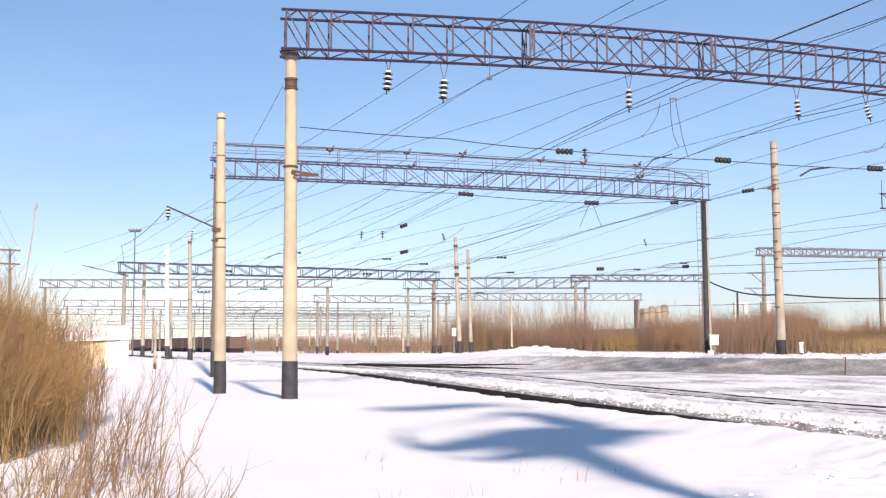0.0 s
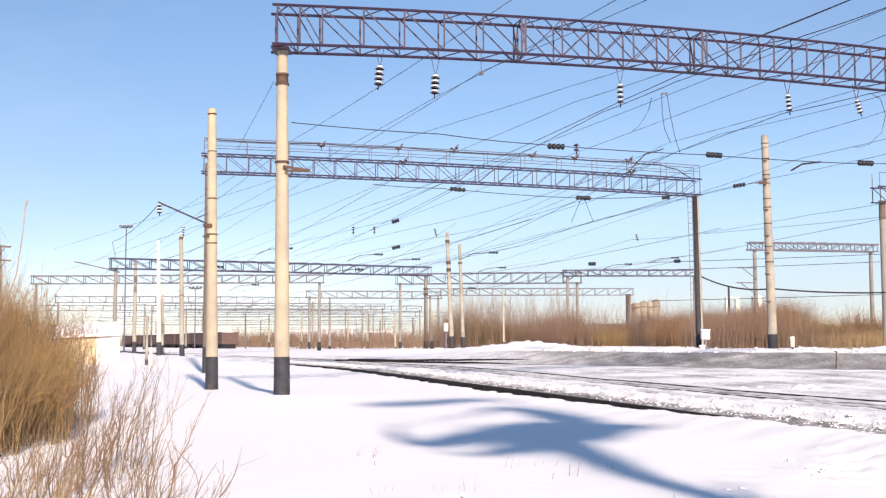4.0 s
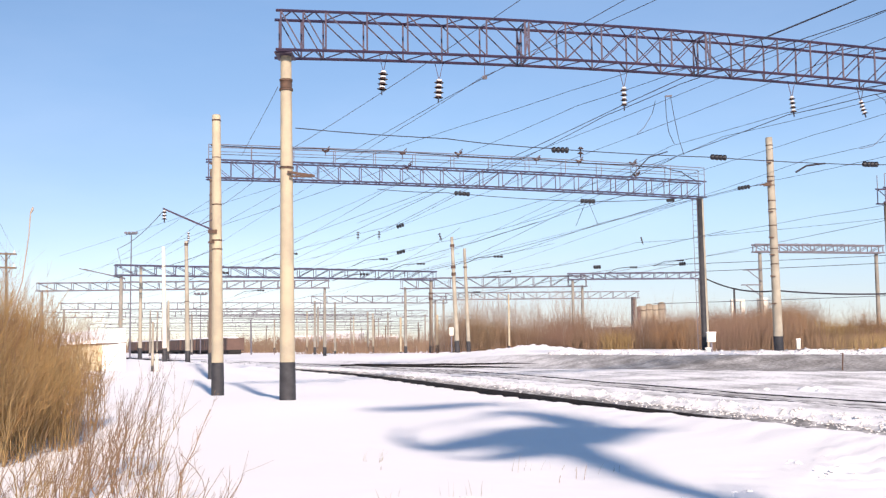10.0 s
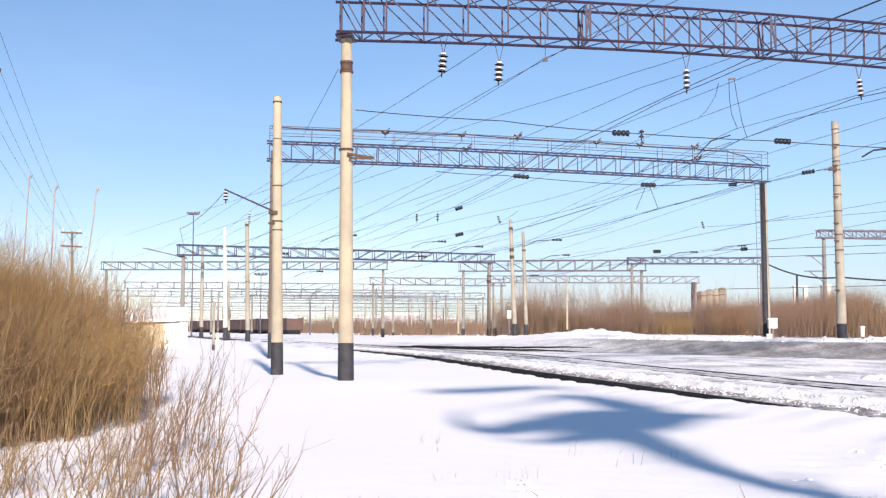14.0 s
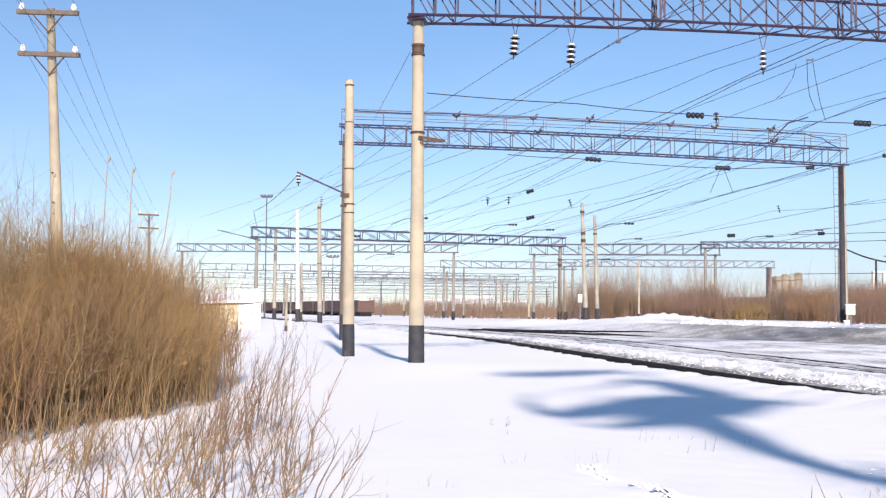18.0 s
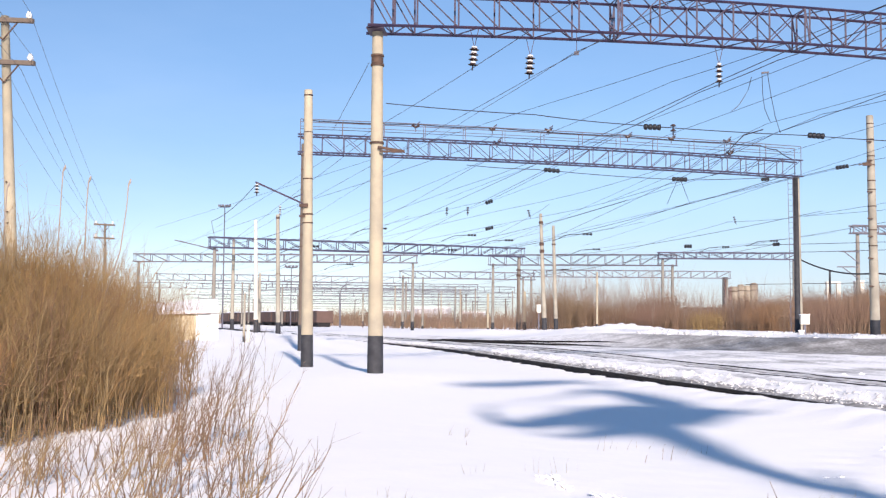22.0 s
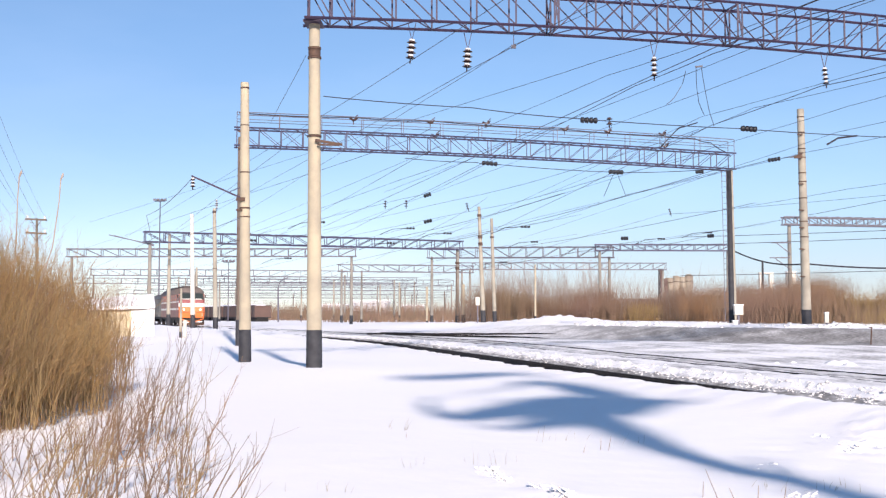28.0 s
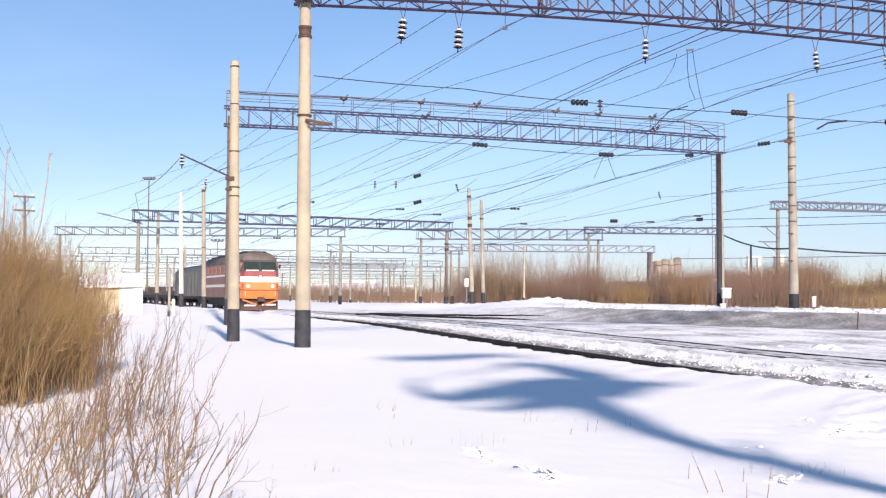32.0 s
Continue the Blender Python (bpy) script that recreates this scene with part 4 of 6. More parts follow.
# insulators under the near gantry, with the wires on their lower ends
for x, y, z, ln, tilt, r in ((-1.60, 26.76, 9.62, 0.60, (-0.05, 0), 0.15), (0.03, 27.11, 9.45, 0.60, (-0.03, 0), 0.15), (5.75, 28.32, 9.50, 0.62, (0, 0), 0.115), (11.41, 29.53, 9.48, 0.56, (0.05, 0), 0.11), (13.88, 30.06, 9.45, 0.48, (0.14, 0), 0.115)):
    insulator(x, y, z, ln, 4, r, tilt, hanger=0.55)
hang = thing("wire_hanger", "thin steel dropper with a clamp under the gantry", "hanger")
part("dropper", Mesh().bar((1.40, 27.40, 10.25), (1.40, 27.40, 9.62), 0.02), STEEL, hang)
part("clamp", Mesh().box((1.40, 27.40, 9.62), (0.14, 0.08, 0.1)), WIRE, hang)
# cross-span wires with strain insulators
SPAN = [(-4.09, 26.2, 7.86), (0.18, 27.3, 7.76), (3.15, 27.8, 7.55), (8.48, 28.9, 7.44), (14.01, 30.1, 7.37), (25.0, 32.4, 7.9)]
wire(SPAN, 0.014, 0.03, 6, "cross-span wire below the near gantry")
for a, b in (((3.42, 27.83, 7.50), (3.95, 27.93, 7.50)), ((8.55, 28.92, 7.45), (9.08, 29.04, 7.44)), ((13.85, 30.05, 7.39), (14.4, 30.16, 7.39))):
    strut_insulator(a, b, 0.10, 4)
insulator(4.32, 28.02, 7.62, 0.3, 2, 0.1, white=False, label="short dark insulator on the cross-span wire")
wire([(11.45, 29.54, 7.05), (11.83, 29.62, 7.27), (12.5, 29.76, 7.37)], 0.03, 0, 5, "bent steel registration arm on the line", "registration_arm")
wire([(-6.0, 110.0, 9.6), (7.14, 80.0, 9.8), (11.41, 66.0, 10.2), (14.2, 55.0, 9.95), (15.55, 48.0, 9.62), (17.2, 47.9, 9.89)], 0.014, 0.02, 5, "anchor wire of a concrete mast")
strut_insulator((15.55, 48.0, 9.62), (16.2, 48.0, 9.72), 0.12, 4)
# hanging jumper loops
for pts in (((6.78, 28.6, 9.18), (6.68, 28.6, 8.79), (6.41, 28.6, 8.34), (6.18, 28.6, 8.14)), ((7.10, 28.6, 9.29), (7.11, 28.6, 8.70), (7.17, 28.6, 8.20), (7.34, 28.6, 7.79)), ((7.26, 28.6, 9.33), (7.35, 28.6, 8.70), (7.48, 28.6, 7.98), (7.63, 28.6, 7.46)),
            ((14.36, 30.0, 9.67), (14.64, 30.0, 9.5), (14.79, 30.0, 8.97), (14.64, 30.0, 8.4), (14.21, 30.0, 7.99), (13.74, 30.0, 7.89))):
    wire(pts, 0.010, 0.01, 4, "thin hanging jumper wire", "jumper_wire")
part("clamp_bar", Mesh().bar((7.08, 28.6, 9.31), (7.30, 28.6, 9.33), 0.05), WIRE)
tagged(bpy.data.objects["clamp_bar"], "small dark clamp joining jumper wires", "clamp")
# pulleys and insulators on the railed gantry
for x, y, z in ((-6.24, 50.65, 12.45), (-2.05, 51.69, 12.5), (1.10, 52.47, 12.6), (-1.79, 51.75, 11.75), (5.67, 53.61, 12.45), (8.25, 54.25, 12.45), (11.60, 55.09, 12.45), (11.77, 55.13, 11.75)):
    th = thing("line_insulator", "dark grey pin insulator on the gantry railing", "insulator", group="railing insulators")
    part("pin", Mesh().tube([(x, y, z - 0.35), (x, y, z - 0.1)], 0.03, 6), STEEL_GREY, th)
    part("skirt", Mesh().tube([(x - 0.2, y, z + 0.02), (x - 0.02, y, z - 0.1), (x + 0.1, y, z - 0.06), (x + 0.24, y, z + 0.06)], [0.05, 0.08, 0.08, 0.035], 8), PORCELAIN_D, th, smooth=True)
    part("head", Mesh().tube([(x + 0.06, y - 0.08, z + 0.02), (x + 0.26, y - 0.08, z + 0.18)], [0.035, 0.03], 8), STEEL_GREY, th, "grey head", smooth=True)
wire([(-3.45, 51.34, 10.35), (0.52, 52.33, 10.27), (1.75, 52.64, 10.2), (8.5, 54.3, 10.0), (9.25, 54.5, 10.0), (15.3, 56.0, 10.45)], 0.02, 0.05, 5, "cross-span wire below the railed gantry")
strut_insulator((0.85, 52.4, 10.26), (1.75, 52.64, 10.22), 0.14, 4)
strut_insulator((8.3, 54.25, 10.02), (9.2, 54.48, 10.02), 0.15, 4)
strut_insulator((13.7, 55.6, 10.2), (14.2, 55.75, 10.25), 0.12, 3)
wire([(8.6, 54.3, 9.95), (8.0, 54.2, 8.55)], 0.016, 0, 3, "steel dropper of a registration arm", "registration_arm")
wire([(8.8, 54.3, 9.95), (9.3, 54.3, 8.6)], 0.016, 0, 3, "steel dropper of a registration arm", "registration_arm")
wire([(10.9, 55.0, 11.5), (11.54, 55.0, 11.62), (12.05, 55.0, 12.20), (12.57, 55.0, 12.72), (13.70, 55.0, 13.06)], 0.035, 0, 4, "bent steel registration arm on the line", "registration_arm")
wire([(-12.2, 49.2, 12.45), (-6.24, 50.65, 12.5), (-1.9, 51.7, 12.5), (5.67, 53.61, 12.4), (11.6, 55.1, 12.3), (13.6, 55.6, 12.25), (14.7, 55.85, 12.0), (15.6, 56.05, 11.5)], 0.03, 0.06, 6, "dark feeder cable along the gantry railing")
# small insulators farther down the line
for k, (x, y, z, dx) in enumerate(((-4.51, 51.08, 7.95, 0), (-3.37, 51.36, 8.0, 0), (-0.03, 52.21, 7.95, 0.12), (12.0, 55.19, 7.95, 0.12))):
    insulator(x, y, z, 0.42, 3, 0.1, (dx, 0), white=False, label="small dark insulator on a dropper", n=8)
for a, b in (((-2.4, 51.6, 8.25), (-2.0, 51.7, 8.4)), ((-2.4, 51.6, 6.8), (-1.95, 51.7, 6.92)), ((14.4, 55.8, 6.37), (14.8, 55.9, 6.4)), ((9.0, 54.4, 6.12), (9.45, 54.5, 6.14))):
    strut_insulator(a, b, 0.12, 3, "small dark insulator in a feeder wire")
# contact wires lower down, under the railed gantry and on into the yard
for k, (a, b, c) in enumerate((((4.2, 40.0, 6.9), (-7.0, 64.0, 6.7), (-42.0, 140.0, 6.7)), ((9.6, 34.0, 7.1), (-2.2, 64.0, 6.7), (-36.0, 146.0, 6.7)), ((13.0, 42.0, 6.7), (1.0, 72.0, 6.6), (-26.0, 150.0, 6.6)),
                               ((14.6, 55.8, 6.4), (8.4, 70.0, 6.4), (-18.0, 150.0, 6.6)), ((-7.6, 32.0, 5.1), (-19.0, 56.0, 6.3), (-50.0, 120.0, 7.4)), ((22.0, 41.0, 7.4), (9.4, 78.0, 7.0), (-6.0, 128.0, 7.2)))):
    wire([a, b, c], 0.012, 0.25, 10, "thin contact wire running into the yard")
wire([(16.0, 56.4, 5.6), (18.86, 52.0, 4.5), (30.0, 50.0, 4.6)], 0.045, 0.35, 14, "sagging black cable across the yard", "black_cable")
for z0, z1 in ((7.5, 9.1), (6.9, 8.6), (4.6, 6.0)):
    wire([(16.0, 70.0, z0), (60.0, 66.0, z1)], 0.022, 0.2, 8, "thin feeder wire across the yard")
wire([(-9.5, 31.9, 6.4), (-16.0, 46.0, 6.6), (-31.0, 91.7, 8.2)], 0.014, 0.2, 8, "wire on the bracket arm")
insulator(-9.5, 31.9, 6.35, 0.34, 3, 0.1, white=True, label="small insulator hanging from the bracket arm")
insulator(-21.1, 77.7, 11.3, 0.8, 4, 0.14, white=True, label="insulator on the head of a mast")
# lines of wires seen small over the end of the yard
for k in range(14):
    y = 130 + 16 * k
    z = (6.4, 7.4, 8.6)[k % 3]
    wire([(-0.36 * y, y, z), (-0.19 * y, y + 10, z - 0.3), (-0.02 * y, y + 22, z + 0.2)], 0.02 + y * 0.00005, 0.3, 6, "thin feeder wire over the yard")
# telegraph wires between the poles
for sx, dz, fx, fz in ((-16.8, 10.98, -34.0, 9.2), (-15.1, 10.9, -32.5, 9.15), (-16.7, 9.6, -34.0, 8.1), (-15.0, 9.55, -32.5, 8.05), (-15.3, 9.1, -32.9, 7.8)):
    wire([(sx + 9.0, 3.0, dz + 0.2), (sx, 26.85, dz), (fx, 70.9, fz)], 0.007, 0.5, 14, "thin sagging telegraph wire")
# bracket arms seen across the yard
for x, y, z, w in ((28.4, 87.0, 8.4, 1.8), (28.2, 87.0, 7.0, 1.9), (-35.6, 91.6, 9.6, 4.5)):
    th = thing("bracket_arm", "steel cantilever arm on a distant mast", "bracket arm", group="cantilever arms")
    part("arm", Mesh().bar((x, y, z), (x + w, y, z if w < 2.5 else z - 1.0), 0.1), STEEL_GREY, th)
    part("strut", Mesh().bar((x + 0.5, y, z - 0.05), (x + w, y, z - 1.1), 0.07), STEEL_GREY, th)
for x, y, z in ((-22.0, 91.0, 9.0), (-9.0, 100.0, 9.4), (-7.0, 102.0, 11.2), (-3.0, 106.0, 11.0), (-16.0, 96.0, 11.3), (-30.0, 119.5, 9.2), (-24.0, 120.0, 9.0), (4.0, 122.0, 8.6), (8.0, 121.0, 11.2), (24.0, 118.8, 11.4), (30.0, 118.8, 12.2), (5.0, 92.0, 10.4)):
    wire([(x + 5.0, y - 11.0, z + 0.05), (x + 0.3, y, z), (x - 9.0, y + 20.0, z - 0.1)], 0.012, 0.03, 6, "thin feeder wire over the yard")
    wire([(x - 2.6, y, z - 0.7), (x - 1.2, y, z - 0.1), (x + 0.3, y, z)], 0.035, 0, 4, "bent steel registration arm on the line", "registration_arm")
    strut_insulator((x + 0.3, y, z), (x + 1.3, y, z - 0.02), 0.13, 3, "small dark insulator in a feeder wire")


# ---- shrubs ----
def stems_set(rng, feet, height, spread, lean, r0, K=6, curve=0.25):
    """Curved stems from feet (N, 2): lines (N, K, 3) and radii."""
    N = len(feet)
    h = height * rng.uniform(0.55, 1.0, N)
    ang = rng.uniform(0, 2 * np.pi, N)
    out = spread * rng.uniform(0.1, 1.0, N) * h
    dx, dy = out * np.cos(ang) + lean[0] * h, out * np.sin(ang) + lean[1] * h
    s = np.linspace(0, 1, K)
    bend = s[None] ** (1 + curve * rng.uniform(0, 3, N)[:, None])
    kx, ky = rng.normal(0, 0.02, (N, K)) * h[:, None], rng.normal(0, 0.02, (N, K)) * h[:, None]
    kx[:, 0] = ky[:, 0] = 0
    z0 = ground_z(feet[:, 0], feet[:, 1]) - 0.05
    P = np.stack([feet[:, :1] + dx[:, None] * bend + kx, feet[:, 1:] + dy[:, None] * bend + ky, z0[:, None] + h[:, None] * s[None] * (1 - 0.1 * bend)], -1)
    R = r0 * rng.uniform(0.6, 1.2, N)[:, None] * (1 - 0.8 * s[None])
    return P, R


def twigs_of(rng, P, R, per, length, K=4, low=0.25, wild=0.42):
    """Side twigs that leave the stems upwards."""
    N, KS, _ = P.shape
    i = np.repeat(np.arange(N), per)
    k = rng.uniform(low, 0.95, len(i)) * (KS - 1)
    k0 = k.astype(int)
    fr = (k - k0)[:, None]
    a = P[i, k0] * (1 - fr) + P[i, np.minimum(k0 + 1, KS - 1)] * fr
    d = P[i, np.minimum(k0 + 1, KS - 1)] - P[i, k0]
    d /= np.linalg.norm(d, axis=1, keepdims=True) + 1e-9
    d = d + rng.normal(0, wild, d.shape)
    d[:, 2] += 0.15
    d /= np.linalg.norm(d, axis=1, keepdims=True) + 1e-9
    L = length * rng.uniform(0.4, 1.0, len(i))[:, None]
    s = np.linspace(0, 1, K)
    T = a[:, None] + d[:, None] * (L * s[None])[..., None] + rng.normal(0, 0.012, (len(i), K, 3)) * s[None, :, None]
    T[..., 2] += 0.12 * (L * s[None] ** 2)
    return T, (R[i, k0] * 0.55)[:, None] * (1 - 0.75 * s[None]) + 0.0006


def shrub(x, y, height, count, radius, label, seed, material, lean=(0.0, 0.0), spread=0.28, r0=0.009, per=7, twig=0.5, group="roadside willow shrubs", low=0.25, wild=0.42):
    rng = np.random.RandomState(seed)
    a, q = rng.uniform(0, 6.283, count), radius * np.sqrt(rng.uniform(0, 1, count))
    feet = np.stack([x + q * np.cos(a), y + q * np.sin(a)], -1)
    P, R = stems_set(rng, feet, height, spread, lean, r0)
    th = thing("shrub", label, "shrub", group=group)
    strands("stem_tangle", P, R, material, 3, th)["kind"] = "stuff"
    T, TR = twigs_of(rng, P, R, per, twig * height / 2.5, 4, low, wild)
    strands("twig_tangle", T, TR, material, 3, th)["kind"] = "stuff"
    U, UR = twigs_of(rng, T[::2], TR[::2], 2, 0.55 * twig * height / 2.5, 3, 0.25, wild)
    strands("twiglet_tangle", U, UR, material, 3, th)["kind"] = "stuff"
    return th


rng0 = np.random.RandomState(7)
# the dense thicket beside the camera: a belt that runs along the track
for k in range(60):
    v = (k / 59) ** 0.75
    yy = 4.0 + 15.0 * v + rng0.uniform(-0.5, 0.5)
    xx = -7.45 - rng0.uniform(0, 3.6) + 0.15 * v
    hh = (4.5 - 1.4 * v) * rng0.uniform(0.88, 1.08)
    # the belt falls off towards the open snow
    hh = min(hh, float(np.interp(math.degrees(math.atan2(-xx, yy)), [19, 21, 23, 26, 32, 42], [1.0, 1.8, 2.65, 3.3, 3.85, 4.6])) * rng0.uniform(0.9, 1.1))
    shrub(xx, yy, hh, 95, 1.0, "leafless willow shrub with dense yellow-brown stems in snow", 100 + k, (TWIG_RED, TWIG, TWIG_OLIVE, TWIG, TWIG_OLIVE)[k % 5], (0.02, 0.0), 0.19, 0.010, 8, 0.5, wild=0.6)
# separate forked saplings on the snow slope between the thicket and the open ground, leaning towards the light
EDGE_Y, EDGE_X = [4.6, 6.7, 8.8, 11.9, 15.2], [-2.0, -1.95, -2.5, -3.6, -5.2]
for k in range(78):
    if k < 9:          # along the open snow
        yy = 6.2 + 7.0 * rng0.uniform(0, 1)
        edge = float(np.interp(yy, EDGE_Y, EDGE_X))
        xx = edge - 1.4 * rng0.uniform(0, 1)
    elif k < 55:        # nearest the camera
        yy = 4.4 + 4.6 * rng0.uniform(0, 1)
        edge = float(np.interp(yy, EDGE_Y, EDGE_X))
        xx = -7.4 + (edge + 7.4) * rng0.uniform(0, 1)
    else:               # up the slope towards the belt
        yy = 8.2 + 4.6 * rng0.uniform(0, 1)
        edge = float(np.interp(yy, EDGE_Y, EDGE_X))
        xx = edge - 0.5 - (edge + 6.6) * rng0.uniform(0, 1)
    shrub(xx, yy, rng0.uniform(0.75, 1.3) * (1.0 if k < 55 else 0.72), 5, 0.42, "forked grey-brown saplings standing apart in the snow", 300 + k, (TWIG_DARK, TWIG_DARK, TWIG_OLIVE, TWIG_DARK, TWIG_RED, TWIG_DARK, TWIG_OLIVE)[k % 7], (0.2, 0.0), 0.5, 0.0085, 4, 1.1, "sparse saplings", 0.12, 0.45)
# longer bare rods that lean out over the snow
for k in range(10):
    yy = 9.0 + 4.6 * rng0.uniform(0, 1)
    edge = float(np.interp(yy, EDGE_Y, EDGE_X))
    shrub(edge - 1.0 * rng0.uniform(0, 1), yy, rng0.uniform(1.3, 1.8), 3, 0.25, "long thin reddish rods leaning out over the snow", 480 + k, (TWIG_DARK, TWIG_RED, TWIG_DARK)[k % 3], (0.2, 0.0), 0.16, 0.009, 5, 0.5, "sparse saplings", 0.3, 0.3)
# a low reddish clump in the slope and a small one at its edge
for k, (x, y, h, n) in enumerate(((-4.0, 10.3, 0.7, 6), (-1.55, 6.9, 0.3, 4))):
    shrub(x, y, h, n, 0.3, "bushy reddish-brown sapling clump in the snow", 440 + k, (TWIG_RED, TWIG_DARK)[k % 2], (0.25, 0.0), 0.5, 0.008, 6, 0.9, "sparse saplings", 0.1, 0.45)
# the rounded end of the belt, spreading over the snow
for k in range(6):
    shrub(-6.55 - 0.7 * rng0.uniform(0, 1), 13.0 + 0.75 * k, rng0.uniform(1.8, 2.4), 60, 0.6, "leafless willow shrub spreading at the end of the belt", 520 + k, (TWIG_OLIVE, TWIG)[k % 2], (0.10, 0.0), 0.42, 0.009, 8, 0.5, wild=0.6)
# lower bushes that close the front of the belt
for k in range(13):
    yy = 7.0 + 0.62 * k + rng0.uniform(-0.2, 0.2)
    shrub(-7.0 - rng0.uniform(0, 0.5), yy, rng0.uniform(1.7, 2.6), 70, 0.8, "leafless willow shrub with dense yellow-brown stems in snow", 500 + k, (TWIG_RED, TWIG_OLIVE, TWIG)[k % 3], (0.02, -0.03), 0.24, 0.010, 9, 0.55, wild=0.6)
# a bare tree behind the thicket
def bare_tree(x, y, h, seed):
    rng = np.random.RandomState(seed)
    th = thing("tree", "bare grey-brown tree standing behind the willow thicket", "tree")
    part("trunk", Mesh().tube([(x, y, -0.3), (x + 0.1, y, h * 0.3), (x - 0.05, y, h * 0.55), (x + 0.1, y, h * 0.85)], [0.13, 0.10, 0.07, 0.02], 10), TWIG_GREY, th, smooth=True)
    n = 16
    s = np.linspace(0, 1, 6)
    a, z0, L = rng.uniform(0, 6.28, n), rng.uniform(0.22, 0.7, n) * h, rng.uniform(0.25, 0.42, n) * h
    P = np.stack([x + (L * np.cos(a))[:, None] * s * 0.7, y + (L * np.sin(a))[:, None] * s * 0.7, z0[:, None] + L[:, None] * s ** 1.2 * 0.9], -1) + rng.normal(0, 0.04, (n, 6, 3)) * s[None, :, None]
    R = 0.035 * (1 - 0.8 * s)[None] * rng.uniform(0.7, 1.2, n)[:, None]
    for i in range(n):
        strands("limb", P[i:i + 1], R[i:i + 1], TWIG_GREY, 6, th)
    T, TR = twigs_of(rng, P, R, 26, 1.3, 5)
    strands("twig_tangle", T, TR, TWIG_GREY, 3, th)["kind"] = "stuff"
    U, UR = twigs_of(rng, T, TR, 5, 0.6, 3)
    strands("twiglet_tangle", U, UR + 0.002, TWIG_GREY, 3, th)["kind"] = "stuff"


bare_tree(-18.6, 21.2, 7.2, 41)
bare_tree(-21.5, 21.5, 6.6, 42)
# single tall shoots above the thicket
for k, (x, y, h, bend) in enumerate(((-8.3, 16.0, 4.25, 0.12), (-7.83, 16.0, 4.05, 0.05), (-7.1, 16.0, 4.0, 0.4), (-9.9, 17.0, 4.1, 0.1))):
    th = thing("shoot", "single tall bare shoot rising above the thicket", "shoot", group="tall shoots")
    part("stem", Mesh().tube([(x - bend, y, 0), (x - bend * 0.9, y, h * 0.5), (x - bend * 0.25, y, h * 0.7), (x, y, h * 0.9), (x + 0.02, y, h)], [0.016, 0.013, 0.012, 0.010, 0.012], 6), TWIG_GREY, th)
    part("bud", Mesh().tube([(x + 0.02, y, h - 0.02), (x + 0.05, y, h + 0.05), (x + 0.06, y, h + 0.1)], [0.012, 0.024, 0.006], 6), TWIG_GREY, th)
# dry grass stalks that stick out of the open snow
for k, (x, y) in enumerate(((1.2, 12.2), (1.5, 12.4), (-0.9, 13.3), (2.9, 8.9), (3.4, 9.0), (2.1, 12.0), (0.2, 10.2), (-0.6, 9.9), (-1.4, 8.6))):
    rng = np.random.RandomState(900 + k)
    n = rng.randint(4, 9)
    feet = np.stack([x + rng.normal(0, 0.16, n), y + rng.normal(0, 0.1, n)], -1)
    P, R = stems_set(rng, feet, rng.uniform(0.14, 0.38), 0.45, (0.1, 0), 0.0035, 4)
    th = thing("grass_tuft", "few dry grass stalks sticking out of the snow", "grass", group="dry stalks in the snow")
    strands("stalk_tuft", P, R, STRAW, 3, th)["kind"] = "stuff"

# single dry stalks
for x, y, dx, h in ((2.15, 7.88, -0.16, 0.34), (2.28, 7.9, -0.09, 0.19), (2.39, 7.67, 0.0, 0.13), (2.56, 7.7, 0.04, 0.24), (1.71, 11.41, 0.04, 0.18), (1.38, 11.2, 0.03, 0.09), (1.63, 11.49, 0.01, 0.14), (2.11, 8.46, 0.01, 0.14), (2.57, 8.36, 0.01, 0.13), (-0.88, 13.17, 0.01, 0.06), (-0.81, 12.38, 0.01, 0.06)):
    z = gz(x, y)
    th = thing("grass_stalk", "single dry bent grass stalk in the snow", "grass", group="dry stalks in the snow")
    part("stalk", Mesh().tube([(x, y, z - 0.05), (x + dx * 0.6, y, z + h * 0.55), (x + dx, y, z + h)], [0.004, 0.0035, 0.002], 5), TWIG_DARK, th)


def thicket(name, label, boxes, seed, material, r0=0.035, lean=(0, 0), category="thicket", per=3):
    """Far brushwood: many upright stems with twigs over patches (x0, x1, y0, y1, height, count)."""
    rng = np.random.RandomState(seed)
    lines, radii, tl, tr = [], [], [], []
    for x0, x1, y0, y1, h, n in boxes:
        feet = np.stack([rng.uniform(x0, x1, n) + rng.normal(0, 0.11 * min(x1 - x0, 16), n), rng.uniform(y0, y1, n)], -1)
        hh = h * (0.75 + 0.35 * np.sin(feet[:, 0] * 0.35 + feet[:, 1] * 0.2 + seed))
        P, R = stems_set(rng, feet, 1.0, 0.22, lean, r0, 4)
        P[..., 2] = ground_z(feet[:, 0], feet[:, 1])[:, None] + (P[..., 2] - P[:, :1, 2]) * hh[:, None]
        P[..., :2] = feet[:, None] + (P[..., :2] - feet[:, None]) * hh[:, None, None]
        T, TR = twigs_of(rng, P, R, per, h * 0.35, 3)
        lines.append(P), radii.append(R), tl.append(T), tr.append(TR)
    ob = thing(name, label, category, kind="stuff")
    strands("stem_tangle", np.concatenate(lines), np.concatenate(radii), material, 3, ob)
    strands("twig_tangle", np.concatenate(tl), np.concatenate(tr), material, 3, ob)
    return ob


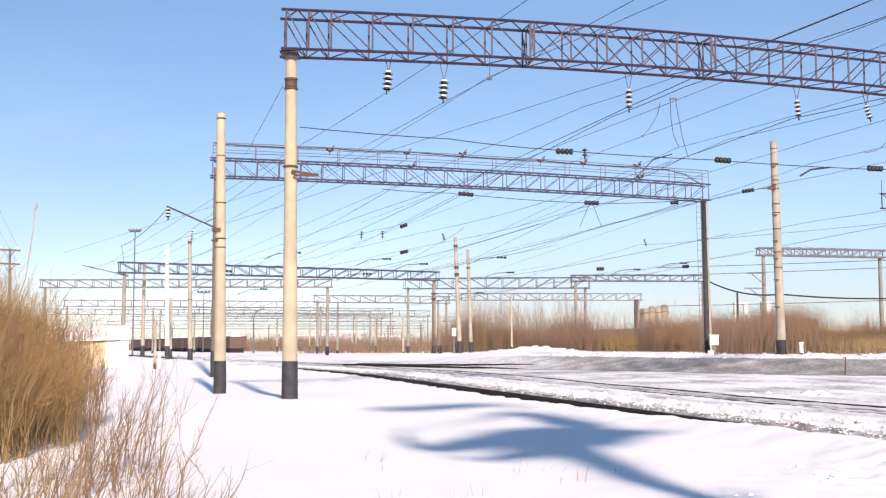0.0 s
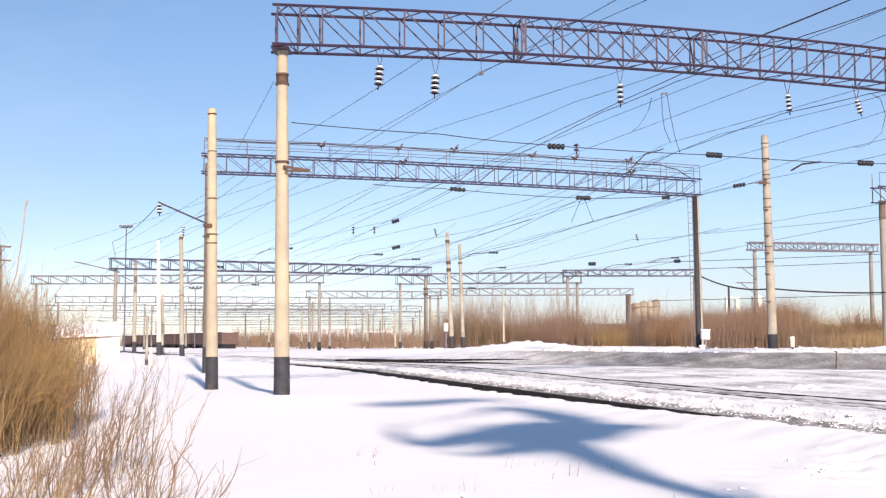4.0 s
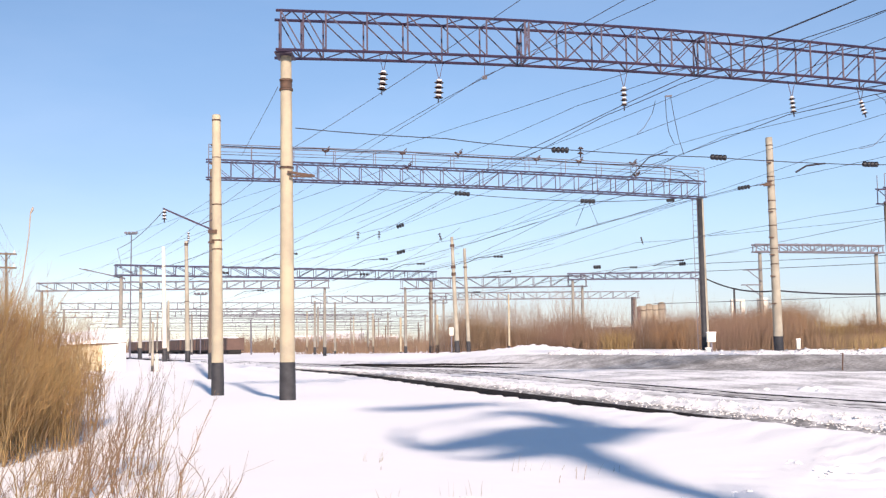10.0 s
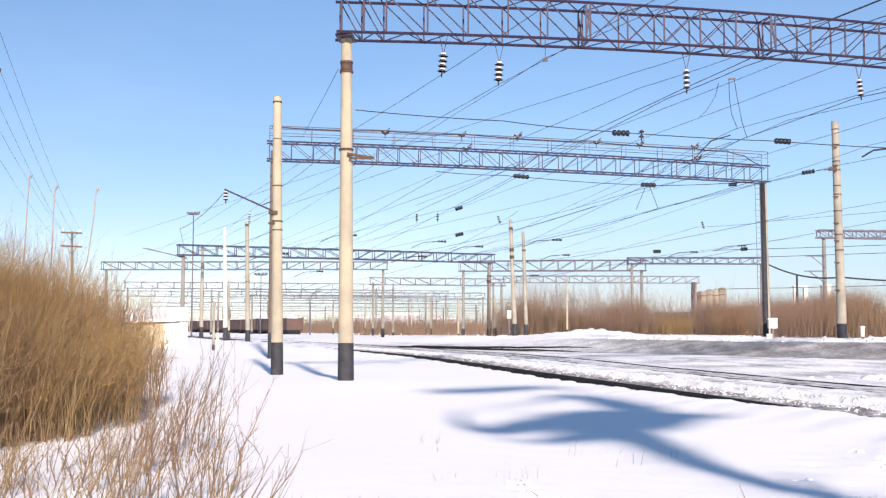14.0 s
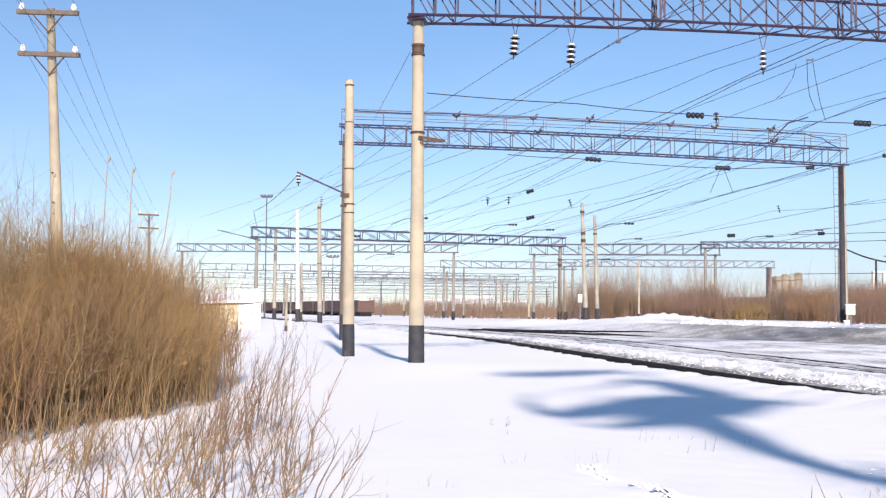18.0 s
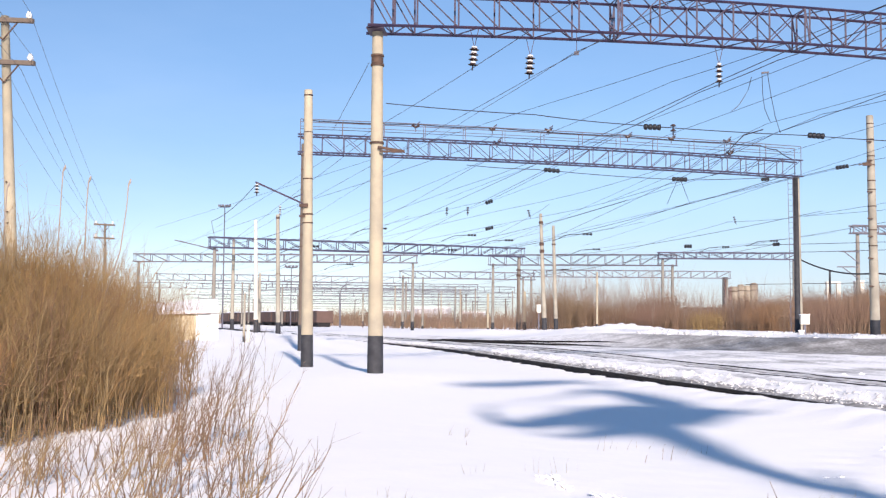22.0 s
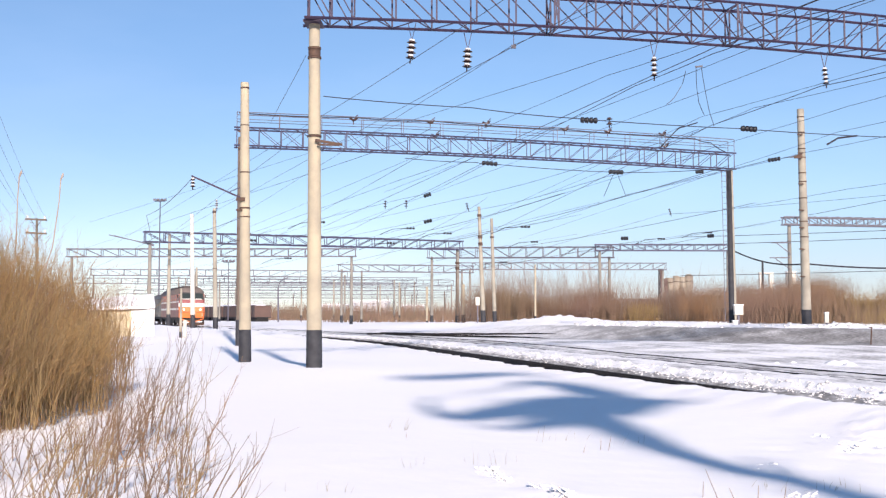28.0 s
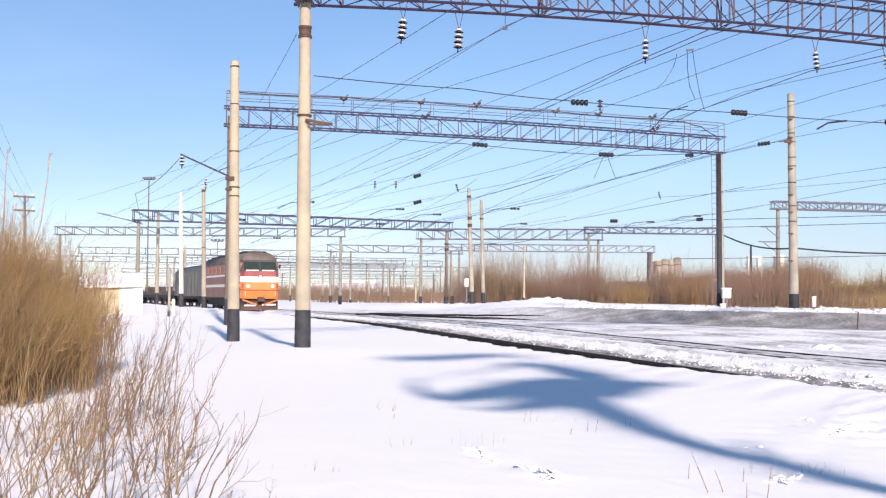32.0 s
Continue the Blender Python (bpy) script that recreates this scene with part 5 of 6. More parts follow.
thicket("thicket", "dense reddish-brown leafless brushwood behind the tracks",
        [(1, 14, 104, 116, 4.6, 2800), (12, 16.8, 100, 112, 4.6, 1100), (16.8, 22.6, 102, 112, 2.7, 1300), (22.4, 27, 100, 112, 4.2, 900), (22.5, 36, 92, 108, 3.4, 2400), (26, 34.5, 82, 100, 4.0, 1600), (34.5, 46, 82, 100, 2.4, 1500), (30, 34.5, 84, 98, 4.6, 1300), (36.5, 75, 70, 92, 2.3, 4200), (20, 27, 66, 76, 3.2, 900), (27, 34, 66, 76, 2.0, 800)], 11, TWIG_FAR, 0.018, per=6)
thicket("thicket", "yellowish leafless willow clump beside the yard", [(33.2, 37.6, 80, 84, 3.0, 420), (17.4, 20.5, 99, 101, 2.2, 160), (26, 34, 56, 62, 1.3, 300)], 12, TWIG_OLIVE, 0.022, per=6)
thicket("thicket", "thin pale saplings standing above the brushwood", [(1, 16, 104, 114, 7.2, 170), (14, 27, 101, 113, 6.4, 150), (24, 36, 92, 108, 5.2, 150), (34, 50, 84, 100, 4.2, 130), (50, 75, 74, 92, 3.4, 120)], 16, TWIG_GREY, 0.02, per=7)
thicket("thicket", "rounded reddish leafless bush at the end of the brushwood", [(37.0, 40.4, 82, 85, 4.3, 220), (21.5, 25.0, 90, 94, 4.4, 260), (28.5, 31.5, 80, 83, 4.6, 240)], 17, TWIG_RED, 0.016, per=9)
thicket("far_wood", "pale grey bare trees rising behind the brushwood", [(4, 24, 150, 185, 11.0, 420), (24, 60, 150, 200, 7.5, 380), (60, 140, 140, 220, 3.6, 600)], 13, TWIG_GREY, 0.06, category="wood", per=5)
thicket("far_wood", "low brown brushwood along the end of the yard", [(-50, 0, 205, 250, 4.4, 1900), (-24, 2, 150, 180, 2.4, 600), (-130, -50, 270, 330, 5.0, 1200), (-150, 60, 380, 460, 9.0, 2000), (0, 80, 260, 420, 7.0, 1100), (80, 260, 260, 420, 4.5, 1500)], 14, TWIG_FAR, 0.07, category="wood")
thicket("thicket", "grey-brown tall brush behind the willow belt", [(-17, -11.5, 10, 19, 4.6, 260), (-14, -10, 19, 28, 2.6, 160)], 15, TWIG_GREY, 0.02, per=8)


# ---- buildings ----
CREAM = mat("cream_plaster", (0.74, 0.62, 0.40), 0.9, 0, 0.06, 1.2, 0.2, (0.66, 0.55, 0.36))
# whiter wall colour that stands for full sun on the shed's end
SUNLIT_WALL = mat("sunlit_white_wall", (0.82, 0.80, 0.76), 0.9, 0, 0.05, 1.0, 0.2)
SILO = mat("stained_grey_concrete", (0.38, 0.325, 0.24), 0.9, 0, 0.2, 0.3, 0.1, (0.21, 0.165, 0.12), 4)
BRICK = mat("red_brown_brick", (0.17, 0.10, 0.08), 0.9, 0, 0.15, 0.6, 0.1, (0.12, 0.075, 0.065), 6)
PANE = mat("dark_window_glass", (0.03, 0.03, 0.032), 0.35, 0, 0.1)


def shed():
    """Low cream shed with a snow-laden roof that rises towards the track."""
    th = thing("shed", "low cream-plastered shed with a thick snow-covered roof", "shed", (-20.25, 60.0 * DEPTH, 0.0))
    th.rotation_euler = (0, 0, radians(17.0))
    x0, x1, y0, y1, ym, z0 = -6.8, 0.0, 0.0, 8.0, 3.2, -0.6
    def gable(x, up):
        f = (x - x0) / (x1 - x0)
        return [(x, y0, z0), (x, y1, z0), (x, y1, 1.9 + up), (x, ym, 2.2 + 0.6 * f + up), (x, y0, 1.7 + 0.3 * f + up)]
    part("wall", Mesh().profile([gable(x0, 0), gable(x1 - 1.45, 0)]), CREAM, th)
    part("end_wall", Mesh().profile([gable(x1 - 1.45, 0.01), gable(x1, 0.01)]), SUNLIT_WALL, th, "end bay whitened as if in full sun")
    def cover(x, lo, hi, over):
        g = gable(x, 0)
        top = [(x, p[1] + o, p[2]) for p, o in zip(g[2:], (over, 0, -over))]
        return [(a, b, c + lo) for a, b, c in top] + [(a, b, c + hi) for a, b, c in reversed(top)]
    part("roof_slab", Mesh().profile([cover(x, 0.02, 0.07, 0.16) for x in (x0 - 0.2, x1 - 0.5)]), RUST, th, "dark eaves edge")
    part("roof_snow", Mesh().profile([cover(x, 0.074, 0.27 + 0.04 * math.sin(x * 2.3), 0.14) for x in np.linspace(x0 - 0.18, x1 + 0.02, 9)]), SNOW_CLEAN, th, "thick snow on the roof")


Mesh.unit = 1.0
shed()
Mesh.unit = DEPTH


def silos():
    th = thing("grain_silo", "cluster of stained concrete silo towers beyond the thicket", "silo", group="silo towers")
    for x, r, top, cap, label in ((63.9, 0.7, 13.4, 0.0, "rust-stained tower"), (65.3, 0.95, 13.7, 0.0, ""), (67.3, 1.1, 14.0, 0.4, ""), (69.3, 1.0, 13.8, 0.3, "pale tower"), (71.3, 1.3, 14.1, 0.8, "pale domed tower")):
        part("tower", Mesh().tube([(x, 300, 0), (x, 300, top), (x, 300, top + cap * 0.6), (x, 300, top + cap)], [r, r, r * (0.85 if cap else 0.98), r * (0.4 if cap else 0.95)], 18), SILO if label != "rust-stained tower" else BRICK, th, label, smooth=True)
        part("ring", Mesh().tube([(x, 300, top - 1.6), (x, 300, top - 1.35)], r + 0.08, 18), RUST, th)
    part("gallery", Mesh().box((67.0, 301.2, 13.6), (6.0, 1.0, 0.3)), SILO, th)
    ch = thing("chimney", "dark brick chimney stack beyond the thicket", "chimney")
    part("shaft", Mesh().tube([(62.3, 300, 0), (62.3, 300, 16.2)], [1.0, 0.75], 14), BRICK, ch, smooth=True)
    part("cap", Mesh().tube([(62.3, 300, 16.2), (62.3, 300, 16.6)], 0.9, 14), RUST, ch, smooth=True)
    br = thing("brick_shed", "long low red-brown brick building beyond the thicket", "building")
    part("wall", Mesh().box((52.0, 260, 2.4), (17, 8, 7.0)), BRICK, br)
    part("roof", Mesh().box((52.0, 260, 6.05), (17.6, 8.6, 0.35)), RUST, br)
    wt = thing("white_hut", "white box-like hut on a dark pole frame", "hut")
    part("cabin", Mesh().box((62.3, 180, 8.7), (1.6, 1.6, 2.6)), WHITEWASH, wt)
    part("leg", Mesh().box((62.3, 180, 4), (1.2, 1.2, 7)), SILO, wt)
    part("roof", Mesh().box((62.3, 180, 10.05), (1.8, 1.8, 0.15)), SNOW_CLEAN, wt)


silos()
gh = thing("white_gatehouse", "small pale two-legged loading frame beyond the thicket", "frame")
for x in (56.6, 58.5):
    part("leg", Mesh().box((x, 180, 4.8), (0.7, 0.9, 9.6)), WHITEWASH, gh)
part("cross_beam", Mesh().box((57.55, 180, 9.8), (2.7, 1.0, 0.3)), WHITEWASH, gh)


def far_block(x, y, w, h, label, material):
    th = thing("apartment_building", label, "building", group="distant town blocks")
    part("wall", Mesh().box((x, y, h / 2), (w, 14, h)), material, th)
    part("roof", Mesh().box((x, y, h + 0.3), (w + 1, 15, 0.8)), SNOW_CLEAN, th)
    rows, cols = max(1, int(h // 3)), max(2, int(w // 5))
    for i in range(rows):
        for j in range(cols):
            part("window", Mesh().box((x - w / 2 + (j + 0.5) * w / cols, y - 7.02, 1.8 + i * 3), (1.8, 0.1, 1.5)), HAZY_PANE, th)


HAZY = mat("hazy_grey_plaster", (0.50, 0.48, 0.47), 0.9, 0, 0.06, 0.1)
HAZY_PANE = mat("hazy_window", (0.30, 0.30, 0.33), 0.5, 0, 0.1)
far_block(-78, 760, 30, 13, "distant pale apartment block behind the yard", HAZY)
far_block(-48, 800, 22, 10, "distant cream apartment block behind the yard", HAZY)
far_block(-118, 820, 26, 11, "distant pale apartment block behind the yard", HAZY)
far_block(150, 520, 40, 8, "distant low pale warehouse", HAZY)
fence = thing("pipeline", "long pale pipe on stands along the yard edge", "pipeline")
part("pipe", Mesh().tube([(36.6, 96, 2.85), (90, 88, 3.9)], 0.26, 10), SILO, fence, smooth=True)
for k in range(9):
    part("stand", Mesh().bar((40 + k * 6, 95.7 - k * 0.92, 0.5), (40 + k * 6, 95.5 - k * 0.9, 2.8 + 0.118 * k), 0.25), SILO, fence)


# ---- the tree behind the camera that throws the shadow on the snow ----
def shadow_tree():
    th = thing("tree", "leaning tree with flat heavy boughs", "tree")
    along = Vector((0.969, 0.245 / DEPTH, 0))
    def at(w, h):
        return Vector((6.65, 3.0, 0)) + along * w + Vector((0, 0, h))
    part("trunk", Mesh().tube([at(w, h) for w, h in ((-1.1, -0.5), (-1.25, 1.5), (-1.36, 3.23), (-1.43, 3.45), (-1.42, 3.92), (-1.6, 4.31), (-1.64, 4.58), (-1.61, 4.97), (-1.51, 5.46), (-1.28, 6.17), (-1.0, 7.1), (-0.5, 8.2))],
                              [0.22, 0.20, 0.17, 0.17, 0.17, 0.18, 0.19, 0.21, 0.24, 0.3, 0.4, 0.55], 12), TIMBER_D, th, smooth=True)
    def bough(pts, radii):
        part("bough", Mesh().tube([at(w, h) for w, h in pts], radii, 9), TIMBER_D, th, smooth=True)
    bough([(-2.3, 12.2), (-1.7, 12.49), (-1.06, 12.6), (0.73, 13.09), (1.36, 13.08), (1.6, 12.5), (1.3, 11.6), (1.1, 11.1)], [0.10, 0.30, 0.40, 0.42, 0.30, 0.10, 0.05, 0.05])
    bough([(-0.1, 10.9), (0.78, 11.46), (1.11, 11.12), (1.07, 10.32), (0.84, 9.22), (0.4, 8.6)], [0.06, 0.28, 0.36, 0.46, 0.58, 0.7])
    bough([(-2.05, 9.59), (-1.05, 10.22), (-0.08, 10.65), (0.78, 11.4)], [0.03, 0.06, 0.08, 0.10])
    bough([(-2.4, 9.5), (-2.8, 9.1), (-3.05, 8.5), (-3.25, 7.8), (-3.0, 7.4)], [0.03, 0.10, 0.14, 0.15, 0.20])
    bough([(-3.4, 7.55), (-3.1, 7.33), (-2.53, 7.6), (-1.9, 7.84), (-1.3, 7.98), (-0.68, 8.13), (-0.12, 8.16)], [0.08, 0.24, 0.38, 0.48, 0.64, 0.9, 0.95])
    bough([(-3.3, 6.82), (-2.9, 6.64), (-2.66, 6.58), (-2.1, 6.8), (-1.48, 7.04), (-1.03, 7.2)], [0.03, 0.09, 0.15, 0.28, 0.36, 0.45])
    bough([(-0.45, 8.43), (-0.07, 8.22), (0.6, 8.37), (1.08, 8.28), (1.39, 8.14), (1.6, 7.94)], [1.0, 0.98, 0.66, 0.38, 0.18, 0.03])

    rng = np.random.RandomState(77)
    lines = []
    for k in range(150):
        h = rng.uniform(3.0, 8.5)
        w = -1.45 + rng.uniform(-1.0, 1.0)
        p, q = at(-1.45 + (w + 1.45) * 0.15, h), at(w, h + rng.uniform(0.1, 1.3))
        mid = p.lerp(q, 0.5) + Vector((0, 0, rng.uniform(0.0, 0.25)))
        lines.append([tuple(p), tuple(mid), tuple(q)])
    strands("twig_tangle", lines, np.tile([0.018, 0.012, 0.006], (150, 1)), TIMBER_D, 4, th)["kind"] = "stuff"


shadow_tree()

# ---- trains ----
ORANGE = mat("orange_paint", (0.85, 0.20, 0.035), 0.5, 0, 0.08, 1.5, 0, (0.72, 0.17, 0.04))
MAROON = mat("maroon_paint", (0.22, 0.035, 0.04), 0.45, 0, 0.1, 1.5, 0, (0.28, 0.06, 0.05))
CREAMP = mat("cream_stripe_paint", (0.82, 0.76, 0.66), 0.5, 0, 0.05)
SIDE_RED = mat("faded_red_side_paint", (0.29, 0.12, 0.08), 0.55, 0, 0.12, 1.0, 0, (0.22, 0.09, 0.065))
ROOF_D = mat("sooty_roof", (0.06, 0.05, 0.05), 0.8, 0, 0.2, 1.0, 0, (0.10, 0.08, 0.07))
# sunlight on the dusty roof is put into this lighter tan
ROOF_SUNLIT = mat("sunlit_dusty_tan_roof", (0.16, 0.125, 0.105), 0.7, 0, 0.2, 1.0, 0, (0.09, 0.07, 0.06))
SCREEN = mat("greenish_windscreen_glass", (0.035, 0.045, 0.04), 0.15, 0, 0.2, 1.5)
UNDER = mat("sooty_underframe", (0.022, 0.020, 0.020), 0.8, 0, 0.2)
CAR_GREY = mat("dull_grey_green_car_paint", (0.15, 0.138, 0.12), 0.6, 0, 0.15, 0.8, 0, (0.11, 0.10, 0.085))
WAGON = mat("brown_black_wagon_paint", (0.075, 0.055, 0.05), 0.8, 0, 0.2, 0.6, 0, (0.11, 0.06, 0.05))
WAGON_END = mat("rust_red_wagon_paint", (0.12, 0.07, 0.055), 0.8, 0, 0.2, 0.6)
LAMP_ON = bpy.data.materials.new("lit_headlamp")
LAMP_ON.use_nodes = True
LAMP_ON.node_tree.nodes["Principled BSDF"].inputs["Emission Color"].default_value = (1, 0.85, 0.6, 1)
LAMP_ON.node_tree.nodes["Principled BSDF"].inputs["Emission Strength"].default_value = 0.7


def bogie(parent, y, axles, wheels):
    b = part("bogie", Mesh().box((0, y, 0.75), (2.3, 2.1 * (axles - 1) + 1.4, 0.35)).box((-1.1, y, 0.7), (0.22, 2.1 * (axles - 1) + 1.2, 0.5)).box((1.1, y, 0.7), (0.22, 2.1 * (axles - 1) + 1.2, 0.5)), UNDER, parent)
    for i in range(axles):
        yy = y + (i - (axles - 1) / 2) * 2.0
        w = part("wheelset", Mesh().tube([(-0.86, 0, 0), (-0.72, 0, 0)], 0.55, 20).tube([(0.72, 0, 0), (0.86, 0, 0)], 0.55, 20).tube([(-0.72, 0, 0), (0.72, 0, 0)], 0.09, 8), RUST, parent)
        w.location = (0, yy, 0.55)
        wheels.append((w, yy))
    return b


def locomotive():
    """Diesel locomotive; its nose at y = 0, rails at z = 0, body running to y = -21."""
    th = thing("locomotive", "orange and maroon diesel locomotive with cream stripe and sooty roof", "locomotive")
    wheels = []
    W = 1.54
    L = -20.6
    # body side bands, each a slab over the whole length
    def band(name, z0, z1, material, w=W, y0=-0.5, y1=L, label=""):
        return part(name, Mesh().profile([[(-w, y, z0), (w, y, z0), (w, y, z1), (-w, y, z1)] for y in (y0, y1)]), material, th, label)
    band("lower_body", 1.15, 2.05, SIDE_RED, label="faded orange-red lower body side")
    band("side_stripe", 2.05, 2.28, CREAMP, W + 0.004, label="cream side stripe")
    band("middle_body", 2.28, 2.95, SIDE_RED)
    band("upper_stripe", 2.95, 3.12, CREAMP, W + 0.004, label="pale upper stripe")
    band("upper_body", 3.12, 4.0, SIDE_RED)
    arch = [(1.54, 4.0), (1.53, 4.15), (1.48, 4.32), (1.36, 4.5), (1.16, 4.66), (0.88, 4.79), (0.5, 4.88), (0.0, 4.91)]
    arch = arch + [(-x, z) for x, z in reversed(arch[:-1])]
    part("roof", Mesh().profile([[(x, y, z) for x, z in arch] for y in (-1.0, L)]), ROOF_SUNLIT, th, "dusty curved roof in a sunlit tan", smooth=True)
    part("roof_crown", Mesh().box((0, (L - 1.0) / 2, 4.9), (1.5, 18.6, 0.07)), ROOF_D, th, "sooty crown of the roof")
    for y in (-5.0, -9.0, -13.0, -16.5):
        part("roof_hatch", Mesh().box((0, y, 4.95), (1.3, 2.2, 0.2), taper=0.85), ROOF_D, th)
    for k in range(7):
        y = -3.6 - k * 2.3
        for sx in (-1, 1):
            w = part("side_window", Mesh().box((sx * (W + 0.006), y, 3.55), (0.03, 0.9, 0.56)), ORANGE, th, "orange-framed side window")
            part("pane", Mesh().box((sx * (W + 0.016), y, 3.55), (0.03, 0.75, 0.42)), PANE, w)
    for sx in (-1, 1):
        part("cab_door", Mesh().box((sx * (W + 0.006), -2.2, 2.7), (0.03, 0.7, 2.0)), MAROON, th)
        part("cab_window", Mesh().box((sx * (W + 0.008), -1.25, 3.5), (0.03, 0.7, 0.65)), PANE, th)
    # cab front in bands, with a raked windscreen
    def face(name, z0, z1, y0, y1, material, w0=W, w1=W, label="", chamfer=0.28):
        m = Mesh().profile([[(-w0, -0.7, z0), (-w0, y0 - chamfer, z0), (-w0 + chamfer, y0, z0), (w0 - chamfer, y0, z0), (w0, y0 - chamfer, z0), (w0, -0.7, z0)],
                            [(-w1, -0.7, z1), (-w1, y1 - chamfer, z1), (-w1 + chamfer, y1, z1), (w1 - chamfer, y1, z1), (w1, y1 - chamfer, z1), (w1, -0.7, z1)]])
        return part(name, m, material, th, label)
    face("lower_nose", 1.1, 1.75, -0.10, 0.0, ORANGE, 1.5, W, "orange lower nose")
    face("nose_ledge", 1.75, 1.82, 0.02, 0.02, RUST, W + 0.01, W + 0.01)
    face("upper_nose", 1.82, 2.42, 0.0, -0.04, ORANGE, label="orange nose band")
    face("nose_stripe", 2.42, 2.86, -0.02, -0.05, CREAMP, W + 0.01, W + 0.01, "cream nose stripe")
    face("brow_band", 2.86, 3.28, -0.06, -0.10, MAROON, label="maroon band below the windscreen")
    face("windscreen_surround", 3.28, 4.12, -0.12, -0.42, ROOF_D, W, 1.45)
    def hoop(w, y, z):
        return [(w * math.sin(a), y + 0.34 * math.cos(a) - 0.34, z) for a in np.linspace(-1.57, 1.57, 11)]
    part("cab_roof", Mesh().profile([hoop(w, y, z)[::-1] for w, y, z in ((1.46, -0.42, 4.11), (1.43, -0.47, 4.28), (1.33, -0.55, 4.48), (1.15, -0.66, 4.66), (0.86, -0.8, 4.8), (0.45, -0.95, 4.9))]), ROOF_SUNLIT, th, "dusty rounded cab roof in the same sunlit tan", smooth=True)
    part("cab_brow", Mesh().profile([hoop(1.47, -0.40, 4.08)[::-1], hoop(1.47, -0.42, 4.2)[::-1]]), ROOF_D, th, "dark brow over the windscreen")
    part("roof_edge", Mesh().box((0, -1.1, 4.9), (1.2, 0.5, 0.08)), ROOF_D, th, "dark roof edge")
    for sx in (-1, 1):
        pane = Mesh()
        a, b = (0.025, 1.3) if sx > 0 else (-1.3, -0.025)
        pane.profile([[(a, -0.13, 3.36), (b, -0.13, 3.36), (b, -0.39, 4.06), (a, -0.39, 4.06)], [(a, -0.10, 3.36), (b, -0.10, 3.36), (b, -0.36, 4.06), (a, -0.36, 4.06)]])
        part("windscreen", pane, SCREEN, th, "greenish windscreen pane")
        part("sun_visor", Mesh().box((sx * 0.64, -0.1, 3.36), (1.0, 0.06, 0.08)), CREAMP, th)
        hl = part("headlamp", Mesh().tube([(sx * 0.98, -0.05, 2.1), (sx * 0.98, 0.05, 2.1)], 0.17, 16), ORANGE, th)
        part("lens", Mesh().tube([(sx * 0.98, 0.05, 2.1), (sx * 0.98, 0.065, 2.1)], 0.13, 16), LAMP_ON, hl, "lit lamp lens")
        part("buffer_lamp", Mesh().box((sx * 1.35, -0.22, 2.1), (0.2, 0.3, 0.3)), MAROON, th)
        part("step", Mesh().box((sx * 1.25, -0.35, 0.75), (0.4, 0.4, 0.5)), UNDER, th)
        part("mirror", Mesh().box((sx * 1.66, -0.6, 3.7), (0.12, 0.05, 0.35)), UNDER, th)
    part("emblem", Mesh().tube([(0, -0.03, 2.82), (0, 0.02, 2.82)], 0.2, 20), RUST, th, "round emblem plate")
    part("emblem_face", Mesh().tube([(0, 0.02, 2.82), (0, 0.03, 2.82)], 0.14, 20), CREAMP, th)
    part("coupler", Mesh().box((0, 0.15, 1.05), (0.4, 0.6, 0.4)).box((0, 0.45, 1.05), (0.5, 0.3, 0.32)), RUST, th)
    part("snow_plough", Mesh().profile([[(-1.5, -0.25, 0.2), (0, 0.15, 0.2), (1.5, -0.25, 0.2), (1.5, -0.45, 0.2), (-1.5, -0.45, 0.2)], [(-1.5, -0.3, 0.85), (0, -0.05, 0.85), (1.5, -0.3, 0.85), (1.5, -0.45, 0.85), (-1.5, -0.45, 0.85)]]), RUST, th, "snow-dusted rusty red plough")
    for sx in (-1, 1):
        part("buffer_bar", Mesh().bar((sx * 1.4, -0.02, 1.0), (sx * 0.3, 0.12, 0.62), 0.1), ORANGE, th, "slanting orange bar")
        part("grab_rail", Mesh().tube([(sx * 1.2, 0.03, 1.3), (sx * 1.2, 0.06, 1.66)], 0.02, 6), CREAMP, th)
    part("plough_snow", Mesh().box((-0.7, -0.05, 0.62), (1.1, 0.16, 0.12)).box((0.8, -0.07, 0.55), (0.9, 0.16, 0.1)), SNOW_CLEAN, th)
    part("underframe", Mesh().box((0, L / 2, 1.0), (2.7, 20.0, 0.3)).box((0, L / 2, 0.7), (2.5, 5.0, 0.6)), UNDER, th)
    bogie(th, -4.6, 3, wheels)
    bogie(th, -16.2, 3, wheels)
    return th, wheels


